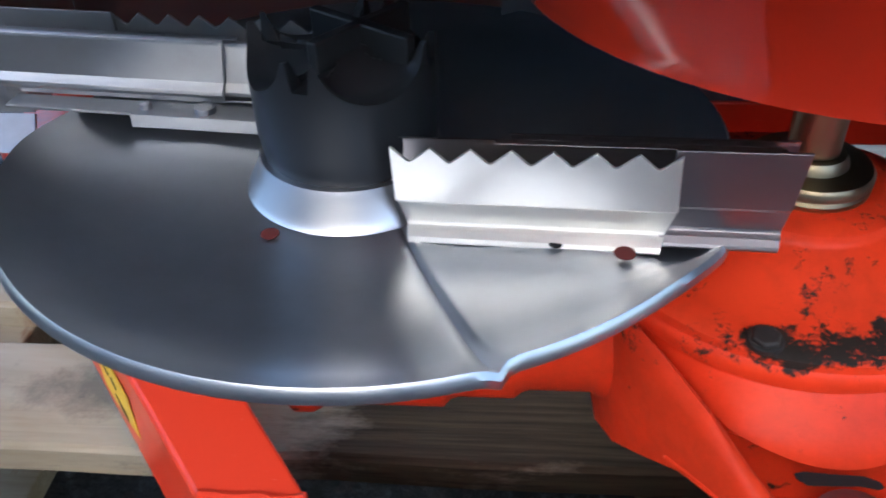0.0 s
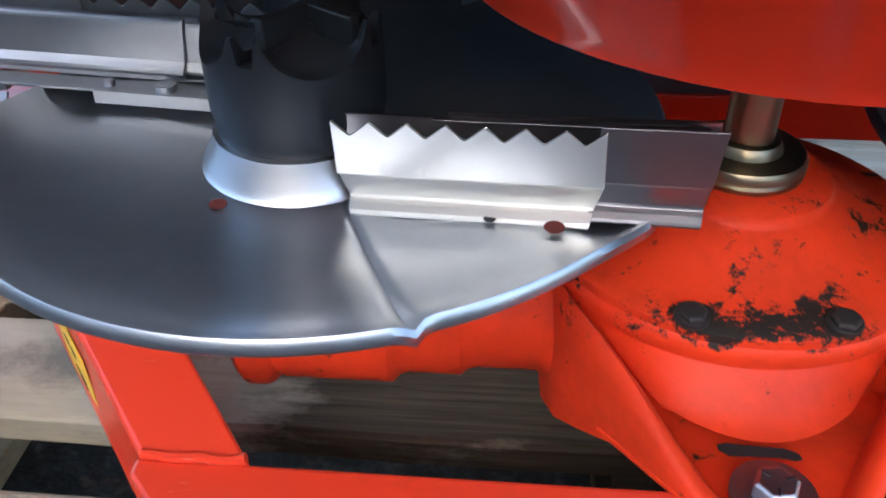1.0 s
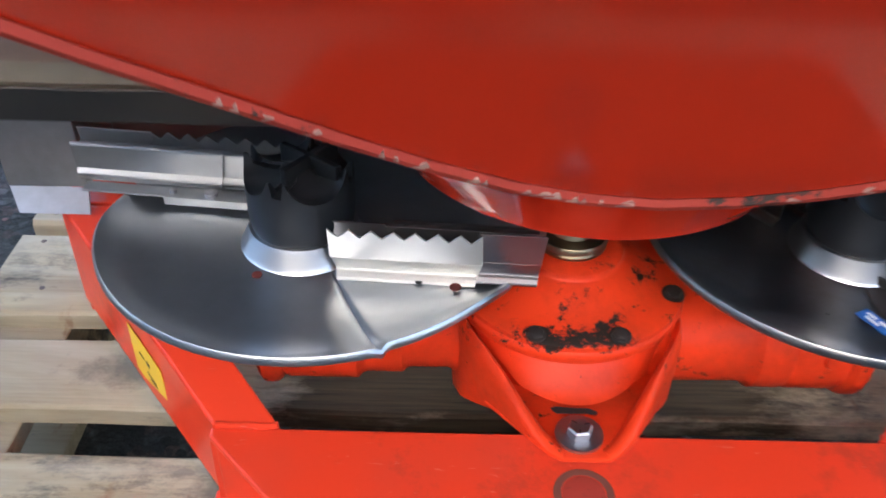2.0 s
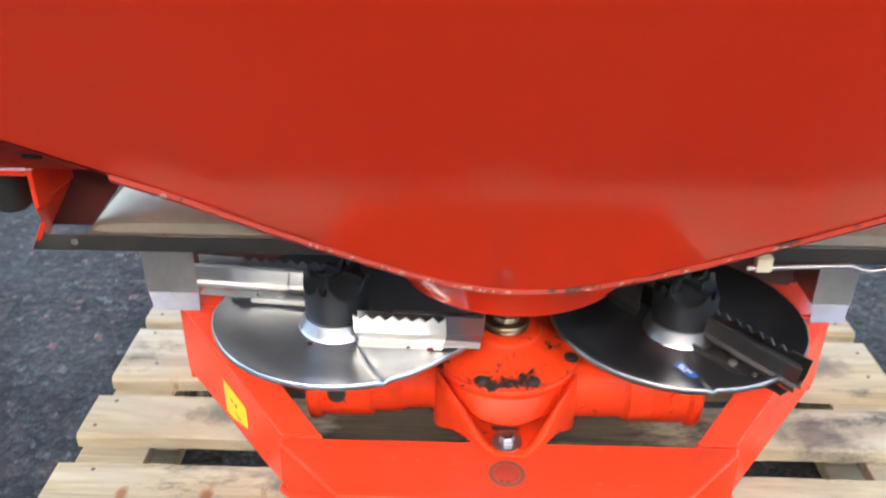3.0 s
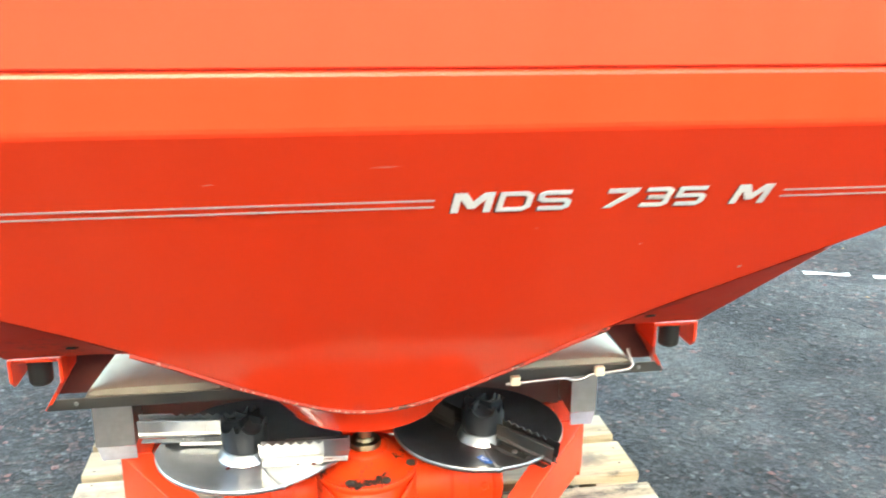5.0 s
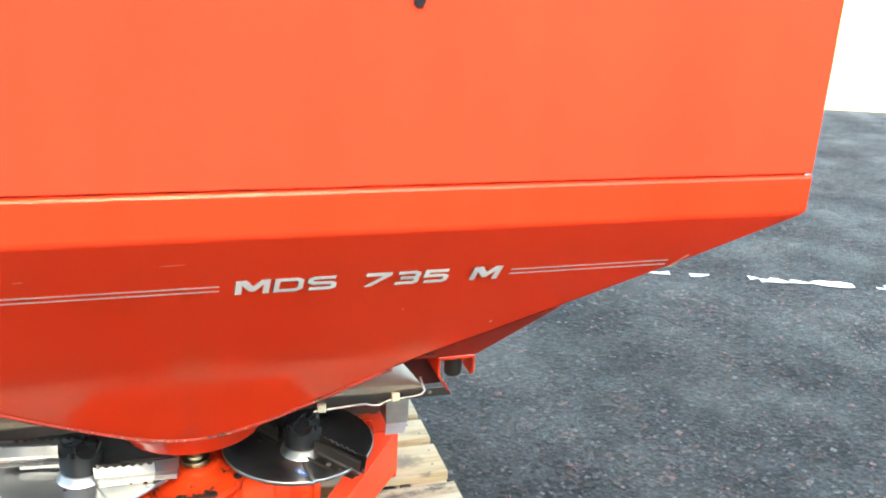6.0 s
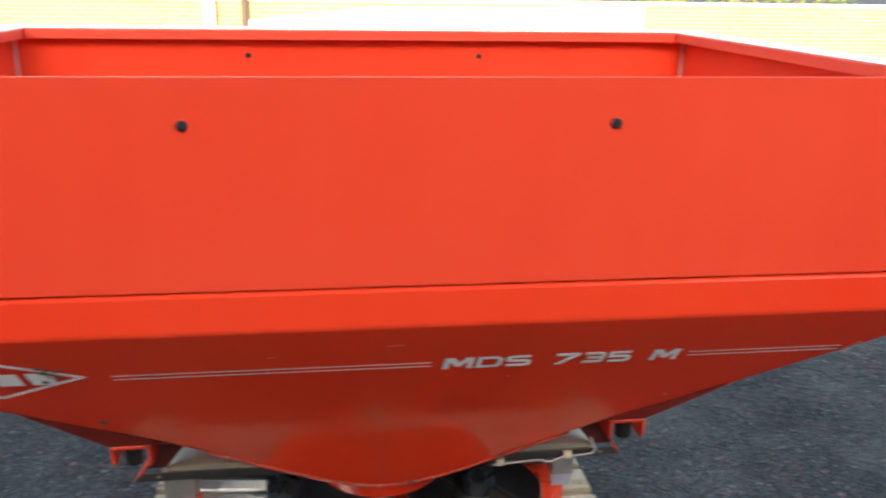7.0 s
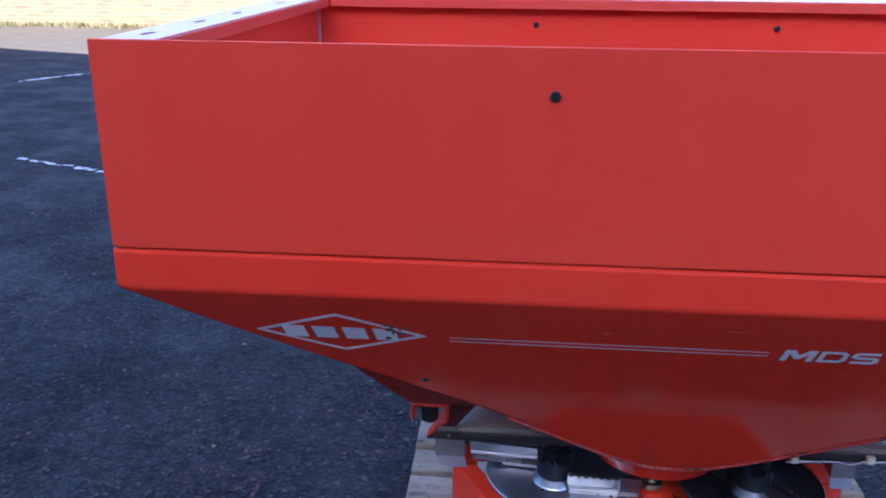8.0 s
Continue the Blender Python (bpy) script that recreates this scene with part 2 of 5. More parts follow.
def timber(name, dark=(0.225, 0.170, 0.098), light=(0.42, 0.355, 0.235)):
    """Weathered softwood: grain along x, broad grey smudges, black mould, knots, rust; shade under the gearbox is put
    into the colour.
    """
    m = Nodes(name, 0.8)
    grain = m.noise(2.2, 6, 0.6, m.stretch((1.3, 20, 20)), 0.9)
    fine = m.noise(12, 5, 0.7, m.stretch((1.0, 34, 34)))
    base = m.mix(m.ramp(grain, (0.28, 0.0), (0.62, 1.0)), dark, light)
    base = m.mix(m.ramp(fine, (0.34, 0.45), (0.50, 0.0)), base, (0.20, 0.14, 0.08))
    col = m.mix(m.math("MULTIPLY", m.rand(), 0.45), base, (0.27, 0.19, 0.10))
    col = m.mix(m.ramp(m.noise(5, 5, 0.62, m.stretch((0.6, 1.3, 1.3)), 0.5), (0.44, 0.0), (0.66, 0.75)), col, (0.25, 0.215, 0.165))
    mould = m.ramp(m.math("MULTIPLY", m.noise(15, 9, 0.8, m.stretch((0.6, 1.4, 1.4))), m.noise(5.5, 4)), (0.285, 0.0), (0.36, 0.85))
    col = m.mix(mould, col, (0.050, 0.045, 0.042))
    knot = m.cells(5.2, vec=m.stretch((1.0, 2.0, 2.0)))
    col = m.mix(m.ramp(knot, (0.02, 0.9), (0.07, 0.75), (0.085, 0.25), (0.16, 0.0)), col, (0.11, 0.055, 0.028))
    rust = m.ramp(m.noise(9, 5, 0.65, m.stretch((2.6, 0.7, 1))), (0.66, 0.0), (0.74, 0.7))
    col = m.mix(rust, col, (0.17, 0.065, 0.025))
    col = m.mix(m.ramp(m.noise(3.4, 6, 0.6, m.stretch((0.5, 2.2, 2.2)), 0.6), (0.48, 0.0), (0.66, 0.6)), col, (0.48, 0.435, 0.335))
    for place, size in (((-0.460, 0.388, 0.144), (0.062, 0.030, 0.05)), ((-0.405, 0.618, 0.144), (0.085, 0.030, 0.05)), ((0.455, 0.600, 0.144), (0.075, 0.045, 0.05)), ((-0.30, 0.475, 0.144), (0.030, 0.020, 0.05)), ((0.40, 0.395, 0.144), (0.10, 0.020, 0.05)), ((0.52, 0.770, 0.144), (0.06, 0.040, 0.05))):
        col = m.mix(m.math("MULTIPLY", m.spot(place, size, 0.45, 34), 0.72), col, (0.085, 0.075, 0.066))
    for place, size in (((-0.394, 0.428, 0.144), (0.0085, 0.055, 0.05)), ((-0.398, 0.452, 0.144), (0.011, 0.016, 0.05)), ((-0.510, 0.450, 0.144), (0.011, 0.020, 0.05)), ((-0.528, 0.405, 0.144), (0.009, 0.022, 0.05)), ((-0.540, 0.375, 0.144), (0.012, 0.014, 0.05))):
        col = m.mix(m.math("MULTIPLY", m.spot(place, size, 0.22, 120), 0.85), col, (0.19, 0.075, 0.028))
    # dark ragged patch round the gearbox's foot: the machine's shade as colour
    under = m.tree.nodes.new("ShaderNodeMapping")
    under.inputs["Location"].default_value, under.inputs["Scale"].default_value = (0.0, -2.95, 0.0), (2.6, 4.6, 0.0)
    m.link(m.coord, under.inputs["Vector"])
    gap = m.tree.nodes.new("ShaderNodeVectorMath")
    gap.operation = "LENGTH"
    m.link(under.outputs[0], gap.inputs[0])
    under_shade = m.ramp(m.math("SUBTRACT", m.math("MULTIPLY", m.noise(9, 7, 0.7, m.stretch((0.6, 1.6, 1.6))), 1.6), gap.outputs["Value"]), (-0.50, 0.0), (0.25, 0.92))
    shade_tone = m.mix(m.ramp(m.noise(8, 6, 0.65, m.stretch((0.9, 26, 26)), 0.3), (0.36, 0.0), (0.64, 1.0)), (0.014, 0.009, 0.005), (0.075, 0.050, 0.026))
    col = m.mix(under_shade, col, shade_tone)
    m.set(color=col, rough=0.85)
    m.bsdf.inputs["Specular IOR Level"].default_value = 0.12
    return m.bump(m.math("ADD", grain, m.math("MULTIPLY", fine, 0.6)), 0.4, 0.003).mat


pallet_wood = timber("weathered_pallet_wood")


def tarmac():
    m = Nodes("dark_old_asphalt", 0.8)
    m.bsdf.inputs["Specular IOR Level"].default_value = 0.22
    grit = m.warped(0.022, 48)
    stones = m.cells(62, "Color", grit)
    sep = m.tree.nodes.new("ShaderNodeSeparateColor")
    m.link(stones, sep.inputs[0])
    shade = m.mix(m.ramp(sep.outputs[0], (0.2, 0.0), (1.0, 1.0)), (0.0070, 0.0078, 0.0095), (0.033, 0.036, 0.043))
    patch = m.ramp(m.noise(1.7, 4), (0.36, 0.1), (0.58, 1.0))
    red = m.ramp(sep.outputs[1], (0.84, 0.0), (0.88, 0.9))
    shade = m.mix(m.math("MULTIPLY", red, patch), shade, (0.085, 0.046, 0.045))
    pale = m.ramp(sep.outputs[2], (0.93, 0.0), (0.96, 0.8))
    shade = m.mix(pale, shade, (0.085, 0.085, 0.09))
    lump = m.cells(24, "Color", m.warped(0.06, 22))
    sep2 = m.tree.nodes.new("ShaderNodeSeparateColor")
    m.link(lump, sep2.inputs[0])
    shade = m.mix(m.ramp(sep2.outputs[0], (0.45, 0.0), (0.95, 0.7)), shade, (0.040, 0.042, 0.050))
    shade = m.mix(m.math("MULTIPLY", m.ramp(sep2.outputs[1], (0.90, 0.0), (0.93, 0.5)), patch), shade, (0.075, 0.044, 0.043))
    shade = m.mix(m.ramp(m.noise(11, 6, 0.7), (0.50, 0.0), (0.66, 0.65)), shade, (0.0065, 0.0070, 0.0085))
    shade = m.mix(1.0, shade, m.ramp(m.noise(70, 9, 0.78), (0.36, 0.14), (0.50, 0.72), (0.68, 2.7)), "MULTIPLY")
    wide = m.ramp(m.noise(0.8, 6, 0.65), (0.3, 0.6), (0.7, 1.1))
    warp = m.tree.nodes.new("ShaderNodeMixRGB")
    warp.inputs[0].default_value = 0.34
    m.link(m.coord, warp.inputs[1])
    wob = m.tree.nodes.new("ShaderNodeTexNoise")
    wob.inputs["Scale"].default_value, wob.inputs["Detail"].default_value = 2.2, 9
    m.link(m.coord, wob.inputs["Vector"])
    m.link(wob.outputs["Color"], warp.inputs[2])
    crack = m.ramp(m.cells(1.5, "Distance", warp.outputs[0], "DISTANCE_TO_EDGE"), (0.002, 1.0), (0.007, 0.0))
    crack = m.math("MULTIPLY", crack, m.ramp(m.noise(0.9, 3), (0.46, 0.0), (0.62, 0.7)))
    col = m.mix(crack, m.mix(1.0, shade, wide, "MULTIPLY"), (0.007, 0.007, 0.008))
    m.set(color=col, rough=m.ramp(m.noise(2.2, 4), (0.35, 0.58), (0.65, 0.88)))
    h = m.math("ADD", m.math("MULTIPLY", m.cells(62, "Distance", grit), 0.5), m.math("MULTIPLY", m.noise(40, 7, 0.75), 1.5))
    return m.bump(m.math("SUBTRACT", h, m.math("MULTIPLY", crack, 2.0)), 0.85, 0.013).mat


asphalt = tarmac()
line_paint = plain("worn_white_line_paint", (0.62, 0.62, 0.60), 0.7, 0, 0.2, 25)


# ---- helpers for building ----
def part(name, bm, material, parent=None, label="", bevel=0.0, smooth=False):
    me = bpy.data.meshes.new(name)
    bmesh.ops.recalc_face_normals(bm, faces=bm.faces)
    bm.to_mesh(me)
    bm.free()
    me.materials.append(material)
    if smooth:
        for p in me.polygons:
            p.use_smooth = True
    ob = new(name, me)
    if parent:
        ob.parent = parent
    if label:
        ob["label"] = label
    if smooth:
        me.set_sharp_from_angle(angle=radians(38))
    if bevel:
        mod = ob.modifiers.new("bevel", "BEVEL")
        mod.width, mod.segments, mod.limit_method, mod.angle_limit = bevel, 2, "ANGLE", radians(35)
    return ob


def thing(name, label, category, at=(0, 0, 0), group="", kind=""):
    ob = new(name)
    ob.location = at
    ob.empty_display_size = 0.05
    return tagged(ob, label, category, group, kind)


def box(bm, x0, x1, y0, y1, z0, z1, m=None):
    vs = [bm.verts.new((x, y, z)) for z in (z0, z1) for x, y in ((x0, y0), (x1, y0), (x1, y1), (x0, y1))]
    for f in ((0, 1, 2, 3), (4, 5, 6, 7), (0, 1, 5, 4), (1, 2, 6, 5), (2, 3, 7, 6), (3, 0, 4, 7)):
        bm.faces.new([vs[i] for i in f])
    if m:
        bmesh.ops.transform(bm, matrix=m, verts=vs)
    return bm


def boxed(*a, m=None):
    return box(bmesh.new(), *a, m=m)


def prism(bm, poly, vec, m=None):
    """A flat polygon of 3D points, drawn out by vec."""
    a = [bm.verts.new(p) for p in poly]
    b = [bm.verts.new(Vector(p) + Vector(vec)) for p in poly]
    bm.faces.new(a)
    bm.faces.new(b)
    n = len(a)
    for i in range(n):
        bm.faces.new((a[i], a[(i + 1) % n], b[(i + 1) % n], b[i]))
    if m:
        bmesh.ops.transform(bm, matrix=m, verts=a + b)
    return bm


def lathe(bm, rings, seg=48, m=None, arc=(0, 360)):
    """Rings of (radius, z) turned round the z axis; closed where the radius is 0."""
    full = arc[1] - arc[0] >= 360
    n = seg if full else seg + 1
    rows, made = [], []
    for r, z in rings:
        row = []
        for i in range(n):
            a = radians(arc[0] + (arc[1] - arc[0]) * i / seg)
            row.append(bm.verts.new((r * math.cos(a), r * math.sin(a), z)))
        rows.append(row)
        made += row
    for u, v in zip(rows, rows[1:]):
        for i in range(n if full else n - 1):
            j = (i + 1) % n
            bm.faces.new((u[i], u[j], v[j], v[i]))
    bmesh.ops.remove_doubles(bm, verts=made, dist=1e-5)
    if m:
        bmesh.ops.transform(bm, matrix=m, verts=[v for v in made if v.is_valid])
    return bm


def tube(bm, pts, r, seg=10):
    """A round bar along a line of points."""
    rows = []
    for i, p in enumerate(pts):
        p = Vector(p)
        d = (Vector(pts[min(i + 1, len(pts) - 1)]) - Vector(pts[max(i - 1, 0)])).normalized()
        u = d.orthogonal().normalized() if not rows else (u - d * u.dot(d)).normalized()
        w = d.cross(u)
        rows.append([bm.verts.new(p + (u * math.cos(k * math.tau / seg) + w * math.sin(k * math.tau / seg)) * r) for k in range(seg)])
    for a, b in zip(rows, rows[1:]):
        for k in range(seg):
            bm.faces.new((a[k], a[(k + 1) % seg], b[(k + 1) % seg], b[k]))
    bm.faces.new(rows[0])
    bm.faces.new(rows[-1])
    return bm


def hexbolt(bm, r, h, m, washer=0.0):
    made = [bm.verts.new((r * math.cos(k * math.tau / 6), r * math.sin(k * math.tau / 6), z)) for z in (0, h * 0.8) for k in range(6)]
    made += [bm.verts.new((r * 0.82 * math.cos(k * math.tau / 6), r * 0.82 * math.sin(k * math.tau / 6), h)) for k in range(6)]
    for o in (0, 6):
        for k in range(6):
            bm.faces.new((made[o + k], made[o + (k + 1) % 6], made[o + 6 + (k + 1) % 6], made[o + 6 + k]))
    bm.faces.new(made[12:])
    bmesh.ops.transform(bm, matrix=m, verts=made)
    if washer:
        lathe(bm, [(0, -0.001), (washer, -0.001), (washer, 0.0025), (0, 0.0025)], 28, m)
    return bm


def curve_mesh(name, body, size_x, size_y, shear=0.0, offset=0.0):
    """Letters of the built-in font as a thin flat mesh with its lower left corner at 0."""
    cu = bpy.data.curves.new(name, "FONT")
    cu.body, cu.size, cu.offset, cu.extrude, cu.shear = body, 1.0, offset, 0.01, shear
    ob = bpy.data.objects.new(name, cu)
    scene.collection.objects.link(ob)
    me = bpy.data.meshes.new_from_object(ob.evaluated_get(bpy.context.evaluated_depsgraph_get()))
    bpy.data.objects.remove(ob)
    co = np.array([v.co for v in me.vertices])
    lo, hi = co.min(0), co.max(0)
    for v in me.vertices:
        v.co = ((v.co.x - lo[0]) / (hi[0] - lo[0]) * size_x, (v.co.y - lo[1]) / (hi[1] - lo[1]) * size_y, v.co.z * 0.1)
    bm = bmesh.new()
    bm.from_mesh(me)
    bpy.data.meshes.remove(me)
    return bm


# ---- ground and surroundings ----
bm = bmesh.new()
bmesh.ops.create_grid(bm, x_segments=2, y_segments=2, size=150)
tagged(part("ground", bm, asphalt), "old grey asphalt yard with reddish stone chips", "asphalt", kind="structure")


def marking(x0, y0, x1, y1, w, seed):
    """A worn painted line on the ground, broken up along its edges."""
    rnd = random.Random(seed)
    bm = bmesh.new()
    d = Vector((x1 - x0, y1 - y0, 0))
    n = max(8, int(d.length / 0.045))
    side = Vector((-d.y, d.x, 0)).normalized() * w / 2
    prev = None
    for i in range(n + 1):
        p = Vector((x0, y0, 0.004)) + d * i / n
        a, b = p + side * rnd.uniform(0.3, 1.2), p - side * rnd.uniform(0.3, 1.2)
        cut = p + side * rnd.uniform(-0.5, 0.5)
        cur = (bm.verts.new(a), bm.verts.new(cut), bm.verts.new(b))
        if prev:
            for k in (0, 1):
                if rnd.random() > 0.33:
                    bm.faces.new((prev[k], cur[k], cur[k + 1], prev[k + 1]))
        prev = cur
    return tagged(part("parking_line", bm, line_paint), "worn white painted parking line on asphalt", "road marking", "parking lines", "structure")


marking(2.06, 2.36, 2.42, 2.22, 0.06, 1)
marking(2.6, 2.16, 3.06, 1.985, 0.07, 2)
marking(3.16, 1.95, 4.3, 1.5, 0.07, 3)
marking(-6.2, 8.45, -4.9, 10.6, 0.11, 4)
marking(-4.1, 4.84, -2.9, 4.35, 0.07, 5)

# pale sheet beyond the shade's edge: glare of sunlit ground put into its colour
bm = prism(bmesh.new(), [(-20.2, 15.45, 0.003), (40, -3.9, 0.003), (40, 15.45, 0.003)], (0, 0, 0.004))
tagged(part("pavement", bm, plain("pale_sunlit_ground", (0.23, 0.172, 0.088), 0.85, 0, 0.3, 3)), "pale ground sheet that brightens the sunny side of the yard", "pavement", kind="structure")

# loose chips and small leaves on the asphalt
chip_mats = (plain("red_stone_chip", (0.12, 0.060, 0.060), 0.8), plain("grey_stone_chip", (0.075, 0.075, 0.08), 0.8), plain("dry_leaf", (0.26, 0.15, 0.06), 0.7))
rnd = random.Random(8)
for mat, n, name, label in ((chip_mats[0], 4200, "red_chips", "reddish stone chips strewn over the asphalt"), (chip_mats[1], 3600, "grey_chips", "grey gravel chips strewn over the asphalt"), (chip_mats[2], 110, "dry_leaves", "dry brown leaf fragments on the asphalt")):
    bm = bmesh.new()
    for _ in range(n):
        a, d = rnd.uniform(-2.3, 2.3), rnd.uniform(0.015, 1.0) ** 0.5 * 4.6
        p = Vector((math.sin(a) * d, 0.3 + math.cos(a) * d, 0))
        if abs(p.x) < 0.66 and 0.3 < p.y < 1.2 or noise.noise((p.x * 1.1 + 5, p.y * 1.1, 0)) < -0.05 and rnd.random() < 0.7:
            continue
        k = rnd.triangular(0.003, 0.017, 0.006) * (1.2 if mat is chip_mats[2] else 1)
        q = [bm.verts.new(p + Vector((math.cos(j * 1.57 + a) * k * rnd.uniform(0.5, 1.2), math.sin(j * 1.57 + a) * k * rnd.uniform(0.5, 1.2), 0.001))) for j in range(4)]
        t = bm.verts.new(p + Vector((0, 0, k * rnd.uniform(0.25, 0.6))))
        for j in range(4):
            bm.faces.new((q[j], q[(j + 1) % 4], t))
    tagged(part(name, bm, mat), label, "gravel", kind="stuff")

# unseen tall building behind the camera: throws the shade, its pale face bounces light
facade = plain("pale_bounce_facade", (0.22, 0.21, 0.195), 0.85, 0, 0.2, 4)
edge = Vector((14, -4.5, 0)).normalized()
back = Vector((edge.y, -edge.x, 0))
bm = bmesh.new()
c = Vector((0, 8.75, 0)) + back * SHADE
box(bm, -34, 34, -10, 0, 0, SHADE * math.tan(SUN_EL) * abs(back.dot(sun_dir.xy.normalized().to_3d())) ** -1, Matrix.Translation(c) @ Matrix.Rotation(math.atan2(edge.y, edge.x), 4, "Z"))
tagged(part("building", bm, facade), "long unseen building that shades the yard, pale to bounce light", "building")


def brickwork():
    m = Nodes("buff_brick", 0.85)
    tint = m.tree.nodes.new("ShaderNodeNewGeometry").outputs["Random Per Island"]
    mixed = m.math("FRACT", m.math("ADD", tint, m.rand()), 0.0)
    col = m.ramp(mixed, (0.0, (0.20, 0.125, 0.038)), (0.35, (0.28, 0.185, 0.056)), (0.75, (0.31, 0.215, 0.068)), (1.0, (0.25, 0.16, 0.055)))
    m.set(color=m.mix(m.math("MULTIPLY", m.noise(30, 5), 0.4), col, (0.33, 0.25, 0.16)))
    return m.bump(m.noise(90, 4), 0.3, 0.004).mat


brick_mat = brickwork()
mortar = plain("pale_mortar", (0.38, 0.33, 0.24), 0.9, 0, 0.12, 12)
coping_mat = plain("pale_stone_coping", (0.55, 0.50, 0.40), 0.8, 0, 0.15, 8)
WALL_Y, WALL_H = 15.5, 1.13
wall = tagged(part("wall_garden", boxed(-24, 24, WALL_Y + 0.008, WALL_Y + 0.215, 0, WALL_H), mortar), "low buff brick garden wall in bright sun", "wall", kind="structure")
for i in range(40):
    part("coping_stone", boxed(-24 + i * 1.2 + 0.004, -24 + i * 1.2 + 1.196, WALL_Y - 0.03, WALL_Y + 0.25, WALL_H + 0.001, WALL_H + 0.07), coping_mat, wall, bevel=0.006)

# added white wall: its white stands for surfaces blown out by the sun
sunlit_white = plain("sunlit_white", (0.80, 0.79, 0.76), 0.8, 0, 0.05, 6)
parapet = part("sunlit_wedge", prism(bmesh.new(), [(-1.45, WALL_Y - 0.3, 0), (6.0, WALL_Y - 0.3, 0), (6.0, WALL_Y - 0.3, 1.08), (0.8, WALL_Y - 0.3, 1.01), (-1.45, WALL_Y - 0.3, 0.76)], (0, 0.2, 0)), sunlit_white, bevel=0.01)
tagged(parapet, "white sloping wall standing in for overexposed sunlit surfaces", "parapet")
for xa, za, xb, zb in ((-1.46, 0.76, 0.8, 1.01), (0.8, 1.01, 3.4, 1.045), (3.4, 1.045, 6.0, 1.08)):
    part("coping", prism(bmesh.new(), [(xa + 0.003, WALL_Y - 0.315, za + 0.001), (xb - 0.003, WALL_Y - 0.315, zb + 0.001), (xb - 0.003, WALL_Y - 0.315, zb + 0.041), (xa + 0.003, WALL_Y - 0.315, za + 0.041)], (0, 0.23, 0)), sunlit_white, parapet, bevel=0.006)

# a pier, a white gate post and a dark post at the wall
tagged(part("gate_post", boxed(-2.26, -2.08, WALL_Y - 0.22, WALL_Y - 0.035, 0, 1.9), plain("white_painted_post", (0.78, 0.78, 0.75), 0.6, 0, 0.05), bevel=0.01), "white painted gate post beside the garden wall", "post")
tagged(part("downpipe", lathe(bmesh.new(), [(0, 0.0), (0.065, 0.0), (0.065, 3.0), (0, 3.0)], 16, Matrix.Translation((-1.54, WALL_Y - 0.12, 0))), plain("dark_brown_pipe", (0.05, 0.03, 0.022), 0.5), smooth=True), "dark brown pipe standing at the garden wall", "pipe")
tagged(part("brick_pier", boxed(-2.05, -1.2, WALL_Y + 0.26, WALL_Y + 0.7, 0, 2.6), plain("buff_pier_brick", (0.48, 0.34, 0.17), 0.85, 0, 0.2, 10)), "buff brick pier behind the garden wall", "pier")


def leaf_mat(name, a, b):
    m = Nodes(name, 0.55)
    m.set(color=m.ramp(m.tree.nodes.new("ShaderNodeNewGeometry").outputs["Random Per Island"], (0.0, a), (1.0, b)))
    return m.mat


def hedge(x0, x1, y, z0, z1, seed, n):
    rnd = random.Random(seed)
    h = thing("hedge", "sunlit green and yellow hedge behind the garden wall", "hedge", ((x0 + x1) / 2, y, 0), "hedges")
    bm = bmesh.new()
    for k in range(26):
        x = rnd.uniform(x0, x1) - (x0 + x1) / 2
        tube(bm, [(x, 0, 0), (x + rnd.uniform(-0.2, 0.2), rnd.uniform(-0.15, 0.15), z0 * 0.7), (x + rnd.uniform(-0.4, 0.4), rnd.uniform(-0.3, 0.3), z1 * 0.85)], 0.015, 5)
    part("stems", bm, dropping, h)["kind"] = "stuff"
    bm = bmesh.new()
    for k in range(n):
        x, yy = rnd.uniform(x0, x1) - (x0 + x1) / 2, rnd.gauss(0, 0.28)
        top = z1 * (0.86 + 0.16 * noise.noise((x * 1.3 + seed, 0.3, 0)))
        p = Vector((x, yy, rnd.uniform(z0, top)))
        q = Euler((rnd.uniform(0, 6), rnd.uniform(0, 6), rnd.uniform(0, 6))).to_matrix()
        s = rnd.uniform(0.03, 0.075)
        vs = [bm.verts.new(p + q @ Vector(v) * s) for v in ((-1, 0, 0), (0, -0.5, 0.15), (1, 0, 0), (0, 0.5, 0.15))]
        bm.faces.new(vs)
    part("leaves", bm, leaf_mat("hedge_leaf", (0.035, 0.075, 0.012), (0.20, 0.20, 0.03)), h)["kind"] = "stuff"


hedge(-16, -9.5, WALL_Y + 0.9, 0.4, 2.0, 3, 5200)
hedge(-9.5, -3.2, WALL_Y + 0.9, 0.4, 1.9, 4, 5200)
hedge(-3.2, -2.2, WALL_Y + 1.0, 0.4, 1.7, 5, 2200)
hedge(-1, 11, WALL_Y + 0.9, 0.4, 1.5, 6, 4200)

# grass and weeds along the foot of the wall
bm = bmesh.new()
rnd = random.Random(21)
for _ in range(5200):
    x = rnd.uniform(-18, 12)
    d = abs(rnd.gauss(0, 0.28)) * (1 + 0.8 * noise.noise((x * 0.8, 3.1, 0)))
    p = Vector((x, WALL_Y - 0.04 - d, 0))
    a, h = rnd.uniform(0, 6.3), rnd.uniform(0.03, 0.13)
    w = Vector((math.cos(a), math.sin(a), 0)) * 0.016
    v = [bm.verts.new(p - w), bm.verts.new(p + w), bm.verts.new(p + Vector((rnd.uniform(-0.04, 0.04), rnd.uniform(-0.04, 0.04), h)))]
    bm.faces.new(v)
